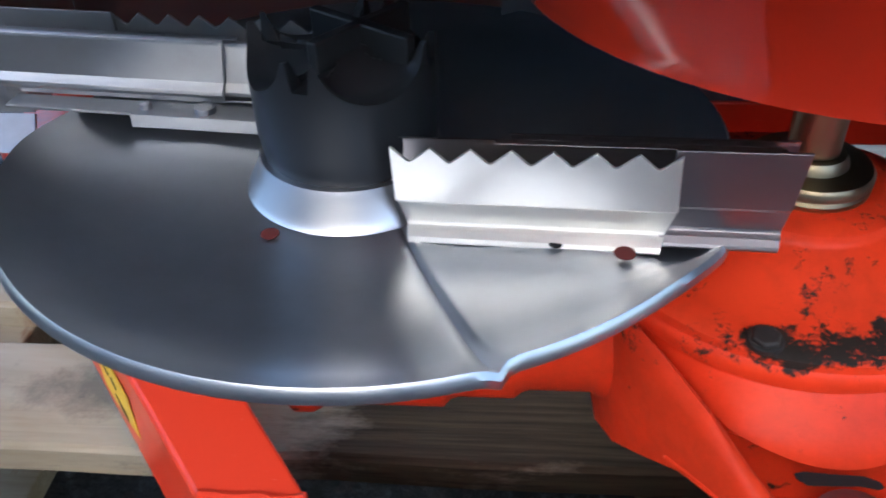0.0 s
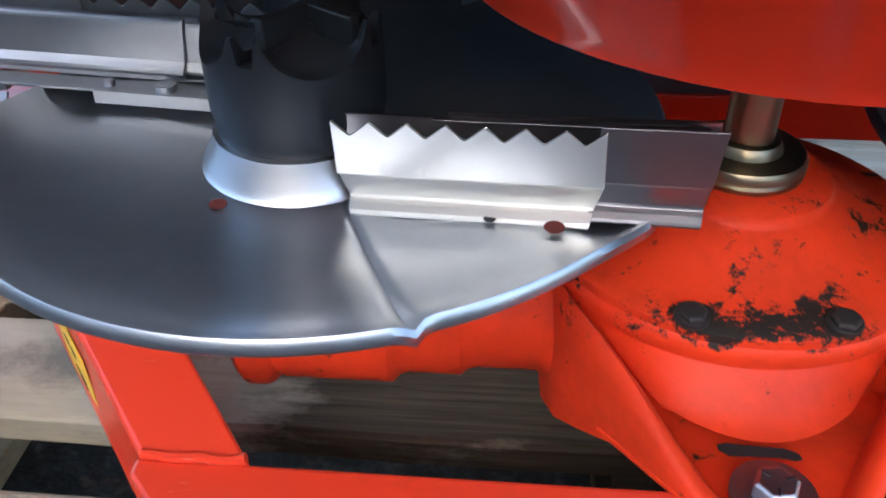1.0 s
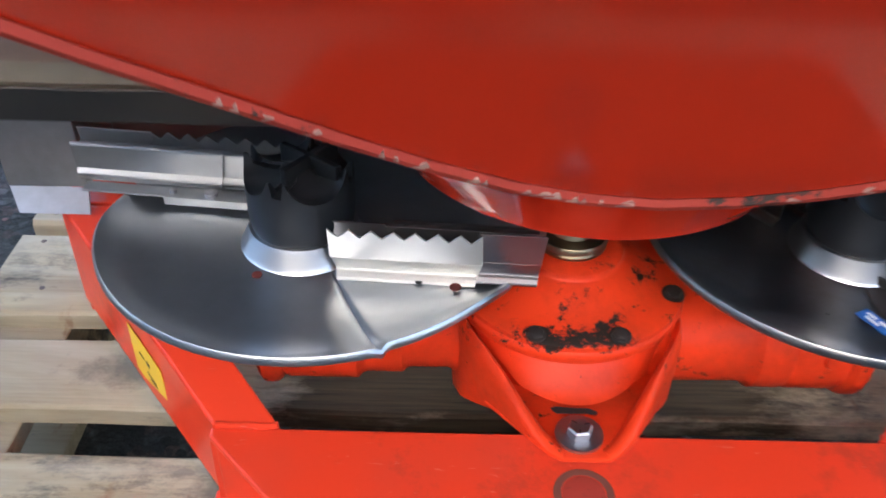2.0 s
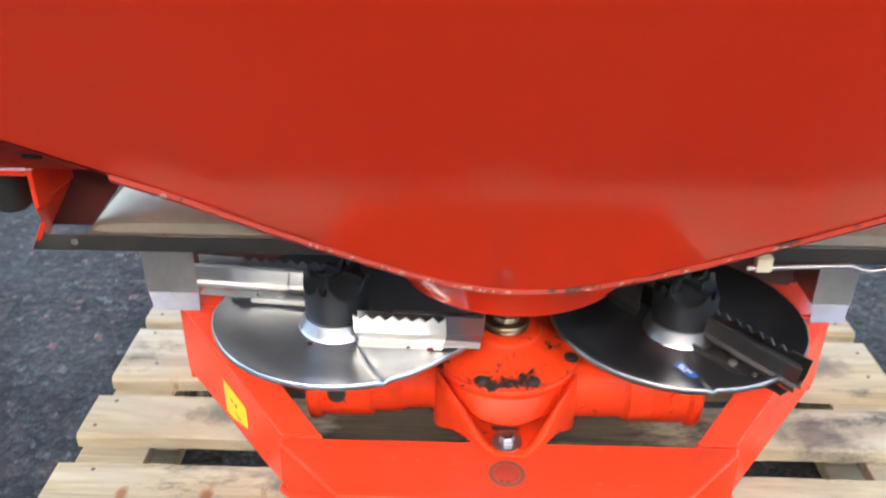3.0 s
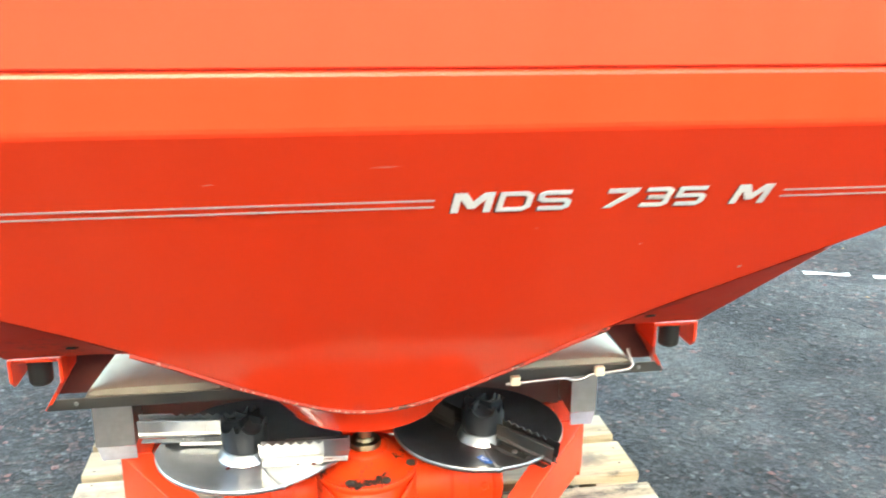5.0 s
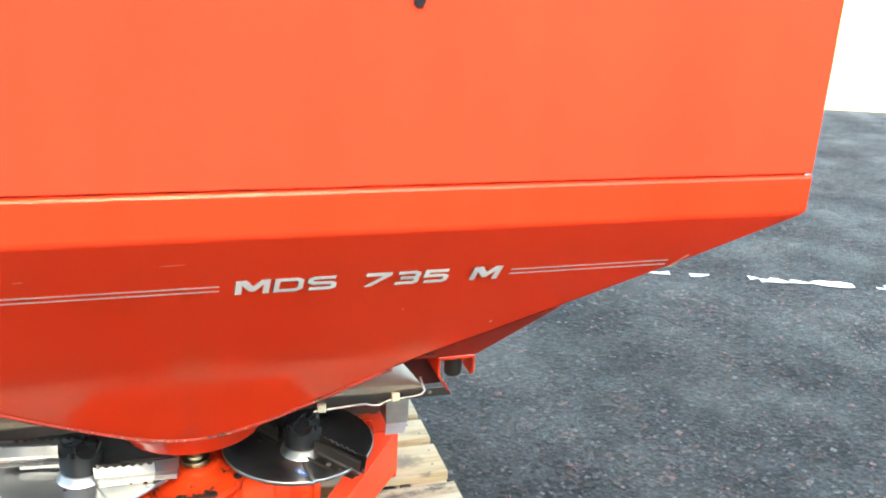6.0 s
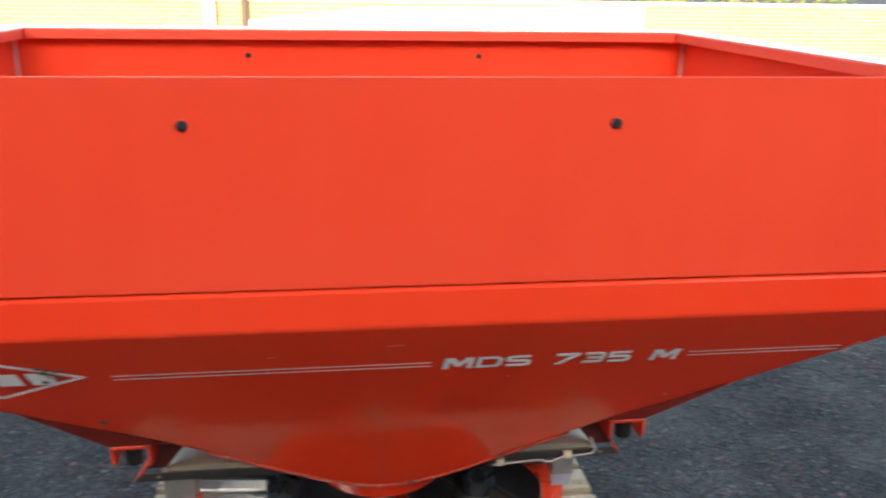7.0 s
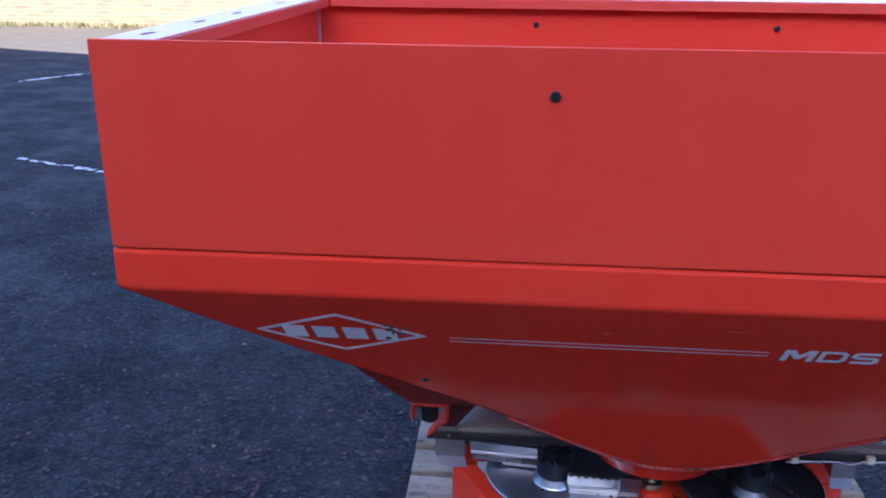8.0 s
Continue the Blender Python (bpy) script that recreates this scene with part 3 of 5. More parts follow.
tagged(part("weeds", bm, leaf_mat("dry_grass", (0.11, 0.11, 0.025), (0.34, 0.26, 0.08))), "short dry weeds along the wall's foot", "weeds", kind="stuff")

# ---- pallet ----
pallet = thing("pallet", "weathered wooden pallet under the spreader", "pallet")
nail_mat = plain("rusty_nail", (0.07, 0.045, 0.035), 0.6)
nail_bm = lathe(bmesh.new(), [(0, 0.0006), (0.0030, 0.0005), (0.0034, -0.002), (0, -0.002)], 10)
nail_me = bpy.data.meshes.new("nail")
nail_bm.to_mesh(nail_me)
nail_bm.free()
nail_me.materials.append(nail_mat)
rnd = random.Random(5)


def board(name, x0, x1, y0, y1, z0, z1, seed, mat=None):
    """A sawn board with slightly uneven edges and worn corners."""
    r2 = random.Random(seed)
    bm = bmesh.new()
    n = 14
    rows = []
    for i in range(n + 1):
        x = x0 + (x1 - x0) * i / n
        d = [r2.uniform(-0.0018, 0.0018) for _ in range(4)]
        wear = 0.004 if i in (0, n) else 0.0
        rows.append([bm.verts.new(v) for v in ((x, y0 + d[0], z0), (x, y1 + d[1], z0), (x, y1 + d[1], z1 - 0.003 - wear), (x, y1 - 0.004 + d[1], z1), (x, y0 + 0.004 + d[0], z1), (x, y0 + d[0], z1 - 0.003 - wear))])
    for a, b in zip(rows, rows[1:]):
        for k in range(6):
            bm.faces.new((a[k], a[(k + 1) % 6], b[(k + 1) % 6], b[k]))
    bm.faces.new(rows[0])
    bm.faces.new(rows[-1])
    return part(name, bm, mat or pallet_wood, pallet)


BOARDS = ((0.352, 0.512), (0.565, 0.66), (0.70, 0.842), (0.868, 0.975), (0.998, 1.135))
for k, (y0, y1) in enumerate(BOARDS):
    board("top_board", -0.612 - rnd.uniform(0, 0.008), 0.622 + rnd.uniform(0, 0.008), y0, y1, 0.122, 0.144, 10 + k)
    for x in (-0.575, 0.01, 0.585):
        for y in (y0 + 0.03, y1 - 0.028):
            nl = new("nail", nail_me)
            nl.parent = pallet
            nl.location = (x + rnd.uniform(-0.022, 0.022), y + rnd.uniform(-0.014, 0.014), 0.144)
for x0, x1 in ((-0.610, -0.512), (-0.05, 0.05), (0.522, 0.620)):
    b = part("cross_board", boxed(x0, x1, 0.354, 1.133, 0.1, 0.1217), pallet_wood, pallet, bevel=0.002)
    for y0 in (0.356, 0.67, 0.988):
        part("block", boxed(x0 + 0.002, x1 - 0.002, y0, y0 + 0.142, 0.0225, 0.0997), pallet_wood, pallet, bevel=0.002)
    part("bottom_board", boxed(x0, x1, 0.354, 1.133, 0.0, 0.022), pallet_wood, pallet, bevel=0.002)


# ---- spreader ----
spreader = thing("fertilizer_spreader", "red twin-disc fertilizer spreader standing on a pallet", "spreader", (0, 0.62, 0.145))
HOME = Matrix.Translation((0, -0.62, -0.145))


def sp(name, bm, mat, label="", bevel=0.0, smooth=False):
    """A part of the spreader, built in world places."""
    ob = part(name, bm, mat, spreader, label, bevel, smooth)
    ob.matrix_parent_inverse = HOME
    return ob


Z1, Z2, Z3, YF, YB, XW = 1.048, 1.112, 1.411, -0.036, 1.17, 0.95
SLOPE = 0.79


def slope_y(z):
    return YF + SLOPE * (Z1 - z)


def rear_y(z):
    return YB - 0.70 * (Z1 - z)


EDGE = [(0, .503), (.04, .508), (.08, .521), (.12, .541), (.16, .565), (.2, .592), (.25, .626), (.3, .664), (.35, .697), (.4, .729), (.45, .758), (.5, .785), (.62, .852), (.8, .955), (.95, Z1)]
CURVE = [(-x, z) for x, z in EDGE[:0:-1]] + EDGE

# lower hopper: upright strip, sloping front and rear, ruled underside
bm = bmesh.new()
f = [bm.verts.new((x, slope_y(z), z)) for x, z in CURVE]
r = [bm.verts.new((x, rear_y(z), z)) for x, z in CURVE]
ft = [bm.verts.new((x, YF, Z2 - 0.003)) for x in (-XW, XW)]
rt = [bm.verts.new((x, YB, Z2 - 0.003)) for x in (-XW, XW)]
bm.faces.new(f)
bm.faces.new(r)
bm.faces.new((f[0], f[-1], ft[1], ft[0]))
bm.faces.new((r[0], r[-1], rt[1], rt[0]))
in0, in1 = [bm.verts.new((x, YF + 0.011, Z2 - 0.003)) for x in (-XW, XW)]
bm.faces.new((ft[0], ft[1], in1, in0))
bm.faces.new((f[0], r[0], rt[0], ft[0]))
bm.faces.new((f[-1], r[-1], rt[1], ft[1]))
for i in range(len(f) - 1):
    bm.faces.new((f[i], f[i + 1], r[i + 1], r[i]))
hopper = sp("lower_hopper", bm, red_hopper, "glossy red sheet-steel hopper with lettering on its sloping front", bevel=0.005)

# turned lip along the lower edge of the front, scuffed
bm = bmesh.new()
prev = None
for x, z in CURVE[6:-6]:
    y = slope_y(z)
    ring = [bm.verts.new((x, y + a, z + b)) for a, b in ((-0.0025, 0.003), (-0.004, -0.001), (-0.001, -0.005), (0.005, -0.005), (0.005, 0.002))]
    if prev:
        for k in range(5):
            bm.faces.new((prev[k], prev[(k + 1) % 5], ring[(k + 1) % 5], ring[k]))
    else:
        bm.faces.new(ring)
    prev = ring
bm.faces.new(prev)
red_scuffed = paint("scuffed_red_edge", (0.36, 0.034, 0.020), 0.6, 0.5, 90)
lip = sp("hopper_lip", bm, red_scuffed, smooth=True)

bm = bmesh.new()
rnd = random.Random(17)
for _ in range(26):
    x = rnd.choice((-1, -1, -1, 1)) * abs(rnd.gauss(0.12, 0.075))
    for (xa, za), (xb, zb) in zip(EDGE, EDGE[1:]):
        if xa <= abs(x) < xb:
            z = za + (zb - za) * (abs(x) - xa) / (xb - xa)
    wd = rnd.triangular(0.0008, 0.007, 0.0015)
    prism(bm, [(x - wd, slope_y(z) - 0.0036, z - 0.0022), (x + wd * 0.8, slope_y(z) - 0.0036, z - 0.0022 + rnd.uniform(-0.001, 0.001)), (x + wd * 0.5, slope_y(z) - 0.0042, z + rnd.uniform(-0.0008, 0.0014)), (x - wd * 0.6, slope_y(z) - 0.0042, z + rnd.uniform(-0.0008, 0.0010))], (0, 0.0012, 0.0004))
part("lip_chips", bm, plain("chipped_pale_primer", (0.40, 0.24, 0.20), 0.6, 0, 0.5, 200), lip, "pale chips in the paint")["kind"] = "stuff"

# side plates that carry the hook brackets, below the fold
for s in (-1, 1):
    bm = bmesh.new()
    pts = [(0.62, 0.852), (0.5, 0.785), (0.4, 0.729), (0.33, 0.684)]
    top = [Vector((s * x, slope_y(z) + 0.001, z - 0.0003)) for x, z in pts]
    bot = [Vector((s * x, y, z)) for x, y, z in ((0.60, 0.20, 0.80), (0.552, 0.352, 0.654), (0.42, 0.352, 0.654), (0.335, 0.30, 0.672))]
    for off in (0, 1):
        v = [[bm.verts.new(p + Vector((0, 0.004 * off, 0))) for p in row] for row in (top, bot)]
        for i in range(3):
            bm.faces.new((v[0][i], v[0][i + 1], v[1][i + 1], v[1][i]))
    plate = sp("side_plate", bm, red_matt, smooth=True)
    part("plate_hole", lathe(bmesh.new(), [(0, 0.0008), (0.0085, 0.0008), (0.0085, -0.0012), (0, -0.0012)], 18, Matrix.Translation((s * 0.440, 0.2985, 0.6885)) @ Matrix.Rotation(radians(-29.5), 4, "X")), bare_hole, plate)

# upper hopper: four walls with a turned-in rim
W = 0.003
YU = YF + 0.004
bm = boxed(-XW, XW, YU, YU + W, Z2, Z3 + 0.006)
box(bm, -XW + 0.006, XW - 0.006, YU + 0.008, YU + 0.011, Z2 - 0.02, Z2 + 0.03)
upper = sp("hopper_extension", bm, red_hazed, "red hopper extension with upright walls", bevel=0.0015)
for name, a in (("rear_wall", (-XW, XW, YB + 0.001, YB + 0.001 + W, Z2, Z3)), ("side_wall", (-XW + 0.045, -XW + 0.045 + W, YU + W, YB, Z2, Z3)), ("side_wall", (XW - 0.045 - W, XW - 0.045, YU + W, YB, Z2, Z3))):
    part(name, boxed(*a), red_hazed, upper, bevel=0.001)
part("front_rim", boxed(-XW, XW, YU + W - 0.0004, YU + 0.012, Z3 + 0.0010, Z3 + 0.0050), red_rim, upper, bevel=0.0015)
bm = boxed(-XW, XW, YB - 0.030, YB + 0.130, Z3, Z3 + 0.003)
box(bm, -XW + 0.088, XW - 0.088, YB - 0.030, YB - 0.027, Z3 - 0.024, Z3)
rr = part("rear_rim", bm, red_sheen, upper, bevel=0.001)
sides = []
for s in (-1, 1):
    a, b = sorted((s * XW, s * (XW - 0.085)))
    bm = boxed(a, b, YU + 0.010, YB - 0.031, Z3, Z3 + 0.003)
    c = s * (XW - 0.085)
    box(bm, min(c, c + s * 0.003), max(c, c + s * 0.003), YU + 0.010, YB - 0.031, Z3 - 0.024, Z3)
    sides.append(part("side_rim", bm, red_sheen, upper, bevel=0.001))
    # bead of pale sealant in the rear corners
    part("seam", boxed(s * (XW - 0.051) - 0.003, s * (XW - 0.051) + 0.003, YB - 0.006, YB - 0.001, Z2 + 0.03, Z3 - 0.03), plain("pale_seam", (0.55, 0.40, 0.38), 0.6), upper)


def hexhead(parent, m, r=0.010, h=0.006, mat=None, name="bolt", washer=0.0):
    return part(name, hexbolt(bmesh.new(), r, h, m, washer), mat or black_plastic, parent)


for s in (-1, 1):
    hexhead(upper, Matrix.Translation((s * 0.303, YU, 1.3515)) @ Matrix.Rotation(radians(90), 4, "X"), 0.0080, 0.006, black_plastic, "bolt", 0.0072)
    hexhead(upper, Matrix.Translation((s * 0.312, YB, 1.345)) @ Matrix.Rotation(radians(90), 4, "X"), 0.0085, 0.006, black_plastic)
for s in (-1, 1):
    for z in (1.372, 1.258, 1.148):
        hexhead(upper, Matrix.Translation((s * XW, YU + 0.012, z)) @ Matrix.Rotation(radians(90 * s), 4, "Y"), 0.0065, 0.004, black_plastic)
    part("edge_flange", boxed(min(s * XW, s * (XW - 0.002)), max(s * XW, s * (XW - 0.002)), YU + W, YU + 0.028, Z2, Z3 - 0.001), red_hazed, upper)
slot = boxed(-0.016, 0.016, -0.004, 0.004, 0, 0.0008)
slot_me = bpy.data.meshes.new("rim_slot")
slot.to_mesh(slot_me)
slot.free()
slot_me.materials.append(plain("shadowed_slot", (0.10, 0.045, 0.045), 0.7))
for x in (-0.72, -0.62, -0.28, 0.13, 0.52, 0.74):
    o = new("rim_slot", slot_me)
    o.parent, o.location, o.scale = rr, (x, YB + 0.050, Z3 + 0.0032), (0.5, 1, 1)
for ob, s in zip(sides, (-1, 1)):
    for y in (0.08, 0.30, 0.50, 0.82):
        o = new("rim_slot", slot_me)
        o.parent, o.location, o.rotation_euler = ob, (s * (XW - 0.040), y, Z3 + 0.0032), (0, 0, radians(90 + 12 * s))
        o.scale = (1.0, 0.5, 1.0)

# decals on the sloping front
DOWN = Vector((0, SLOPE, -1)).normalized()
OUT = Vector((0, -1, -SLOPE)).normalized()


def on_slope(x, z, lift=0.0012):
    """Places a flat drawing (x to the right, y up) on the sloping front."""
    o = Vector((x, slope_y(z), z)) + OUT * lift
    return Matrix(((1, 0, 0, o.x), (0, -DOWN.y, OUT.y, o.y), (0, -DOWN.z, OUT.z, o.z), (0, 0, 0, 1)))


def decal(name, bm, m, mat, label=""):
    bmesh.ops.transform(bm, matrix=m, verts=bm.verts)
    return part(name, bm, mat, hopper, label)


LH, LT, LEAN_LETTER = 0.0370, 0.0074, 0.05
GLYPHS = {
    "M": ("fill", [(0, 0), (0, 1), (.30, 1), (.51, .56), (.74, 1), (1, 1), (1, 0), (.81, 0), (.81, .66), (.58, .20), (.41, .20), (.19, .66), (.19, 0)]),
    "D": ("ring", [(0, 0), (.82, 0), (1, .18), (1, .82), (.82, 1), (0, 1)]),
    "S": ("line", [(1, 1), (.14, 1), (0, .88), (0, .64), (.14, .52), (.86, .50), (1, .38), (1, .12), (.86, 0), (0, 0)]),
    "7": ("fill", [(0, 1), (1, 1), (1, .80), (.30, 0), (.04, 0), (.68, .77), (0, .77)]),
    "3": ("line", [(0, 1), (.86, 1), (1, .88), (1, .62), (.90, .51), (.30, .50), (.30, .499), (.90, .49), (1, .38), (1, .12), (.86, 0), (0, 0)]),
    "5": ("line", [(1, 1), (0, 1), (0, .55), (.86, .55), (1, .43), (1, .13), (.86, 0), (0, 0)]),
}


def letter(char, width, grow=0.0):
    """One wide slanted letter as a thin raised plate, lower left corner at 0."""
    how, pts = GLYPHS[char]
    bm = bmesh.new()
    slant = Matrix(((1, LEAN_LETTER, 0, 0), (0, 1, 0, 0), (0, 0, 1, 0), (0, 0, 0, 1)))
    if how == "fill":
        return prism(bm, [(x * (width + grow), y * (LH + grow), 0) for x, y in pts], (0, 0, 0.0004), slant)
    t = LT + grow
    w, h = width - LT, LH - LT
    c = [Vector((LT / 2 + x * w, LT / 2 + y * h, 0)) for x, y in pts]
    n, ring = len(c), how == "ring"
    rows = []
    for i, p in enumerate(c):
        d0 = (p - c[i - 1]).normalized() if i or ring else (c[1] - c[0]).normalized()
        d1 = (c[(i + 1) % n] - p).normalized() if i < n - 1 or ring else d0
        m = Vector((-d0.y - d1.y, d0.x + d1.x, 0))
        m = m.normalized() if m.length > 0.1 else Vector((-d0.y, d0.x, 0))
        k = min(1.5, 1 / max(0.5, m.dot(Vector((-d0.y, d0.x, 0))))) * t / 2
        rows.append([bm.verts.new(p + m * k * e + Vector((0, 0, z))) for e, z in ((1, 0), (-1, 0), (-1, 0.0004), (1, 0.0004))])
    for i in range(n if ring else n - 1):
        a, b = rows[i], rows[(i + 1) % n]
        for j in range(4):
            bm.faces.new((a[j], a[(j + 1) % 4], b[(j + 1) % 4], b[j]))
    if not ring:
        bm.faces.new(rows[0])
        bm.faces.new(rows[-1])
    bmesh.ops.transform(bm, matrix=slant, verts=bm.verts)
    return bm


for body_text, x0, widths in (("MDS", 0.068, (0.0480, 0.0415, 0.0425)), ("735", 0.254, (0.0385, 0.0385, 0.0395)), ("M", 0.420, (0.0455,))):
    x = x0
    for char, width in zip(body_text, widths):
        decal("letter_shadow", letter(char, width, 0.0014), on_slope(x - 0.0012, 0.9350, 0.0006), dark_decal)
        decal("letter", letter(char, width), on_slope(x, 0.9365, 0.0014), white_decal, "silver-white model lettering")
        x += width + 0.0062

for x0, x1 in ((-0.447, 0.047), (0.484, 0.757)):
    for dz in (-0.001, 0.0085):
        decal("stripe", boxed(x0, x1, 0, 0.0028, 0, 0.0003), on_slope(0, 0.946 + dz, 0.0012), stripe_decal)
decal("stripe", prism(bmesh.new(), [(0.766, -0.012, 0), (0.772, -0.012, 0), (0.792, 0.022, 0), (0.786, 0.022, 0)], (0, 0, 0.0003)), on_slope(0, 0.948), plain("faded_pink_decal", (0.62, 0.22, 0.18), 0.5))

# pale scratches in the paint
scratch = plain("pale_scratch", (0.55, 0.20, 0.16), 0.6)
for x0, z0, w, turn in ((-0.030, 1.003, 0.035, 2), (0.18, 0.905, 0.004, 40), (0.33, 0.87, 0.006, 70), (-0.21, 0.985, 0.014, 6)):
    decal("scratch", prism(bmesh.new(), [(0, 0, 0), (w * 0.5, -0.0006, 0), (w, 0, 0), (w * 0.4, 0.0008, 0)], (0, 0, 0.0002), Matrix.Rotation(radians(turn), 4, "Z")), on_slope(x0, z0, 0.0003), scratch)

# the maker's emblem: a lozenge outline round four plain blocks
cx, hw, hh = -0.622, 0.136, 0.062
for k, wd in ((1.0, 0.0035), (0.93, 0.0018)):
    a = [(cx - hw * k, 0.0), (cx + 0.0, hh * k), (cx + hw * k, 0.0), (cx, -hh * k)]
    for (x0, y0), (x1, y1) in zip(a, a[1:] + a[:1]):
        d = Vector((x1 - x0, y1 - y0, 0))
        n = Vector((-d.y, d.x, 0)).normalized() * wd / 2
        p, q = Vector((x0, y0, 0)), Vector((x1, y1, 0))
        decal("emblem_edge", prism(bmesh.new(), [p - n, q - n, q + n, p + n], (0, 0, 0.0003)), on_slope(0, 0.957), white_decal)
for k in range(4):
    x = cx - 0.094 + k * 0.049
    for off, mat, lift in ((-0.0025, dark_decal, 0.0008), (0.0, white_decal, 0.0016)):
        decal("emblem_block", prism(bmesh.new(), [(x + off + 0.004, -0.019 + off * 0.6, 0), (x + off + 0.040, -0.019 + off * 0.6, 0), (x + off + 0.036, 0.019 + off * 0.6, 0), (x + off, 0.019 + off * 0.6, 0)], (0, 0, 0.0003)), on_slope(0, 0.957, lift), mat)
rnd = random.Random(4)
bm = bmesh.new()
for _ in range(16):
    x, y, k = cx + 0.084 + rnd.gauss(0, 0.010), 0.022 + rnd.gauss(0, 0.014), rnd.uniform(0.0015, 0.006)
    prism(bm, [(x + math.cos(j) * k * rnd.uniform(0.6, 1.3), y + math.sin(j) * k * rnd.uniform(0.6, 1.3), 0) for j in range(6)], (0, 0, 0.0004))
decal("smear", bm, on_slope(0, 0.954, 0.0026), dropping)
part("hopper_bolt", lathe(bmesh.new(), [(0, 0.003), (0.005, 0.002), (0.006, 0), (0, 0)], 14, on_slope(-0.497, 0.82, 0)), black_plastic, hopper)
part("hopper_bolt", lathe(bmesh.new(), [(0, 0.001), (0.0025, 0.0008), (0.003, 0), (0, 0)], 14, on_slope(0.497, 0.82, 0)), plain("chipped_spot", (0.42, 0.16, 0.12), 0.6), hopper)

# throat below the hopper
C0 = Matrix.Translation((0, 0.62, 0))
sp("throat_cone", lathe(bmesh.new(), [(0.243, 0.525), (0.156, 0.432), (0.152, 0.424), (0.147, 0.425), (0.15, 0.436), (0.235, 0.525)], 72, C0), red_hopper, "red conical hopper throat with scuffs", smooth=True)

# ---- discs ----
def crown(bm):
    """Solid black hub cap: four round scoops cut in from the rim, a square slot between each two, a raised centre."""
    seg, rad, top = 144, 0.0443, 0.407

    def height(r, a):
        z = top
        for k in range(4):
            along, across = r * math.cos(a - k * math.pi / 2), r * math.sin(a - k * math.pi / 2)
            if along > 0 and abs(across) < 0.0245:
                z = min(z, top - 0.0195 * min(1.0, 0.25 + along / 0.046) * math.sqrt(1 - (across / 0.0245) ** 2))
            b = a - (k + 0.5) * math.pi / 2
            along, across = r * math.cos(b), r * math.sin(b)
            if along > 0.016 and abs(across) < 0.0048:
                z = min(z, top - 0.013)
        return max(z, 0.384)

    rows = []
    for r, z in ((0.0390, 0.337), (0.0412, 0.342), (0.0412, 0.3445), (0.0425, 0.348), (rad, 0.362)):
        rows.append([bm.verts.new((r * math.cos(math.tau * i / seg), r * math.sin(math.tau * i / seg), z)) for i in range(seg)])
    for k in range(15):
        r = rad * (1 - k / 14.5)
        rows.append([bm.verts.new((r * math.cos(math.tau * i / seg), r * math.sin(math.tau * i / seg), height(r, math.tau * i / seg))) for i in range(seg)])
    for a, b in zip(rows, rows[1:]):
        for i in range(seg):
            j = (i + 1) % seg
            bm.faces.new((a[i], a[j], b[j], b[i]))
    bm.faces.new(rows[-1])
    return bm


def fold(bm, ends, prof, t=0.0016):
    """A folded sheet along x; prof holds (y, z) pairs from top to bottom, ends the first and last x at the top and at the bottom."""
    zt, zb = prof[0][1], prof[-1][1]
    rows = []
    for side in (0, 1):
        row = []
        for back in (0, 1):
            for y, z in (prof if not back else prof[::-1]):
                u = (zt - z) / (zt - zb)
                row.append(bm.verts.new((ends[0][side] * (1 - u) + ends[1][side] * u, y + t * back, z)))
        rows.append(row)
    n, m = len(rows[0]), len(prof)
    for k in range(n):
        bm.faces.new((rows[0][k], rows[0][(k + 1) % n], rows[1][(k + 1) % n], rows[1][k]))
    for row in rows:
        for k in range(m - 1):
            bm.faces.new((row[k], row[k + 1], row[n - 2 - k], row[n - 1 - k]))
    return bm


def toothed(bm, x0, x1, zb, zt, zv, n, t=0.0016):
    """The upper face of the sleeve: an upright plate with a saw-toothed top edge."""
    step = (x1 - x0) / n
    pts = [(x0, zb), (x1, zb), (x1, zt)]
    for k in range(n):
        pts += [(x1 - (k + 0.48) * step, zv), (x1 - (k + 0.56) * step, zv), (x1 - (k + 0.96) * step, zt), (x1 - (k + 1) * step, zt)]
    return prism(bm, [(x, 0, z) for x, z in pts], (0, t, 0))


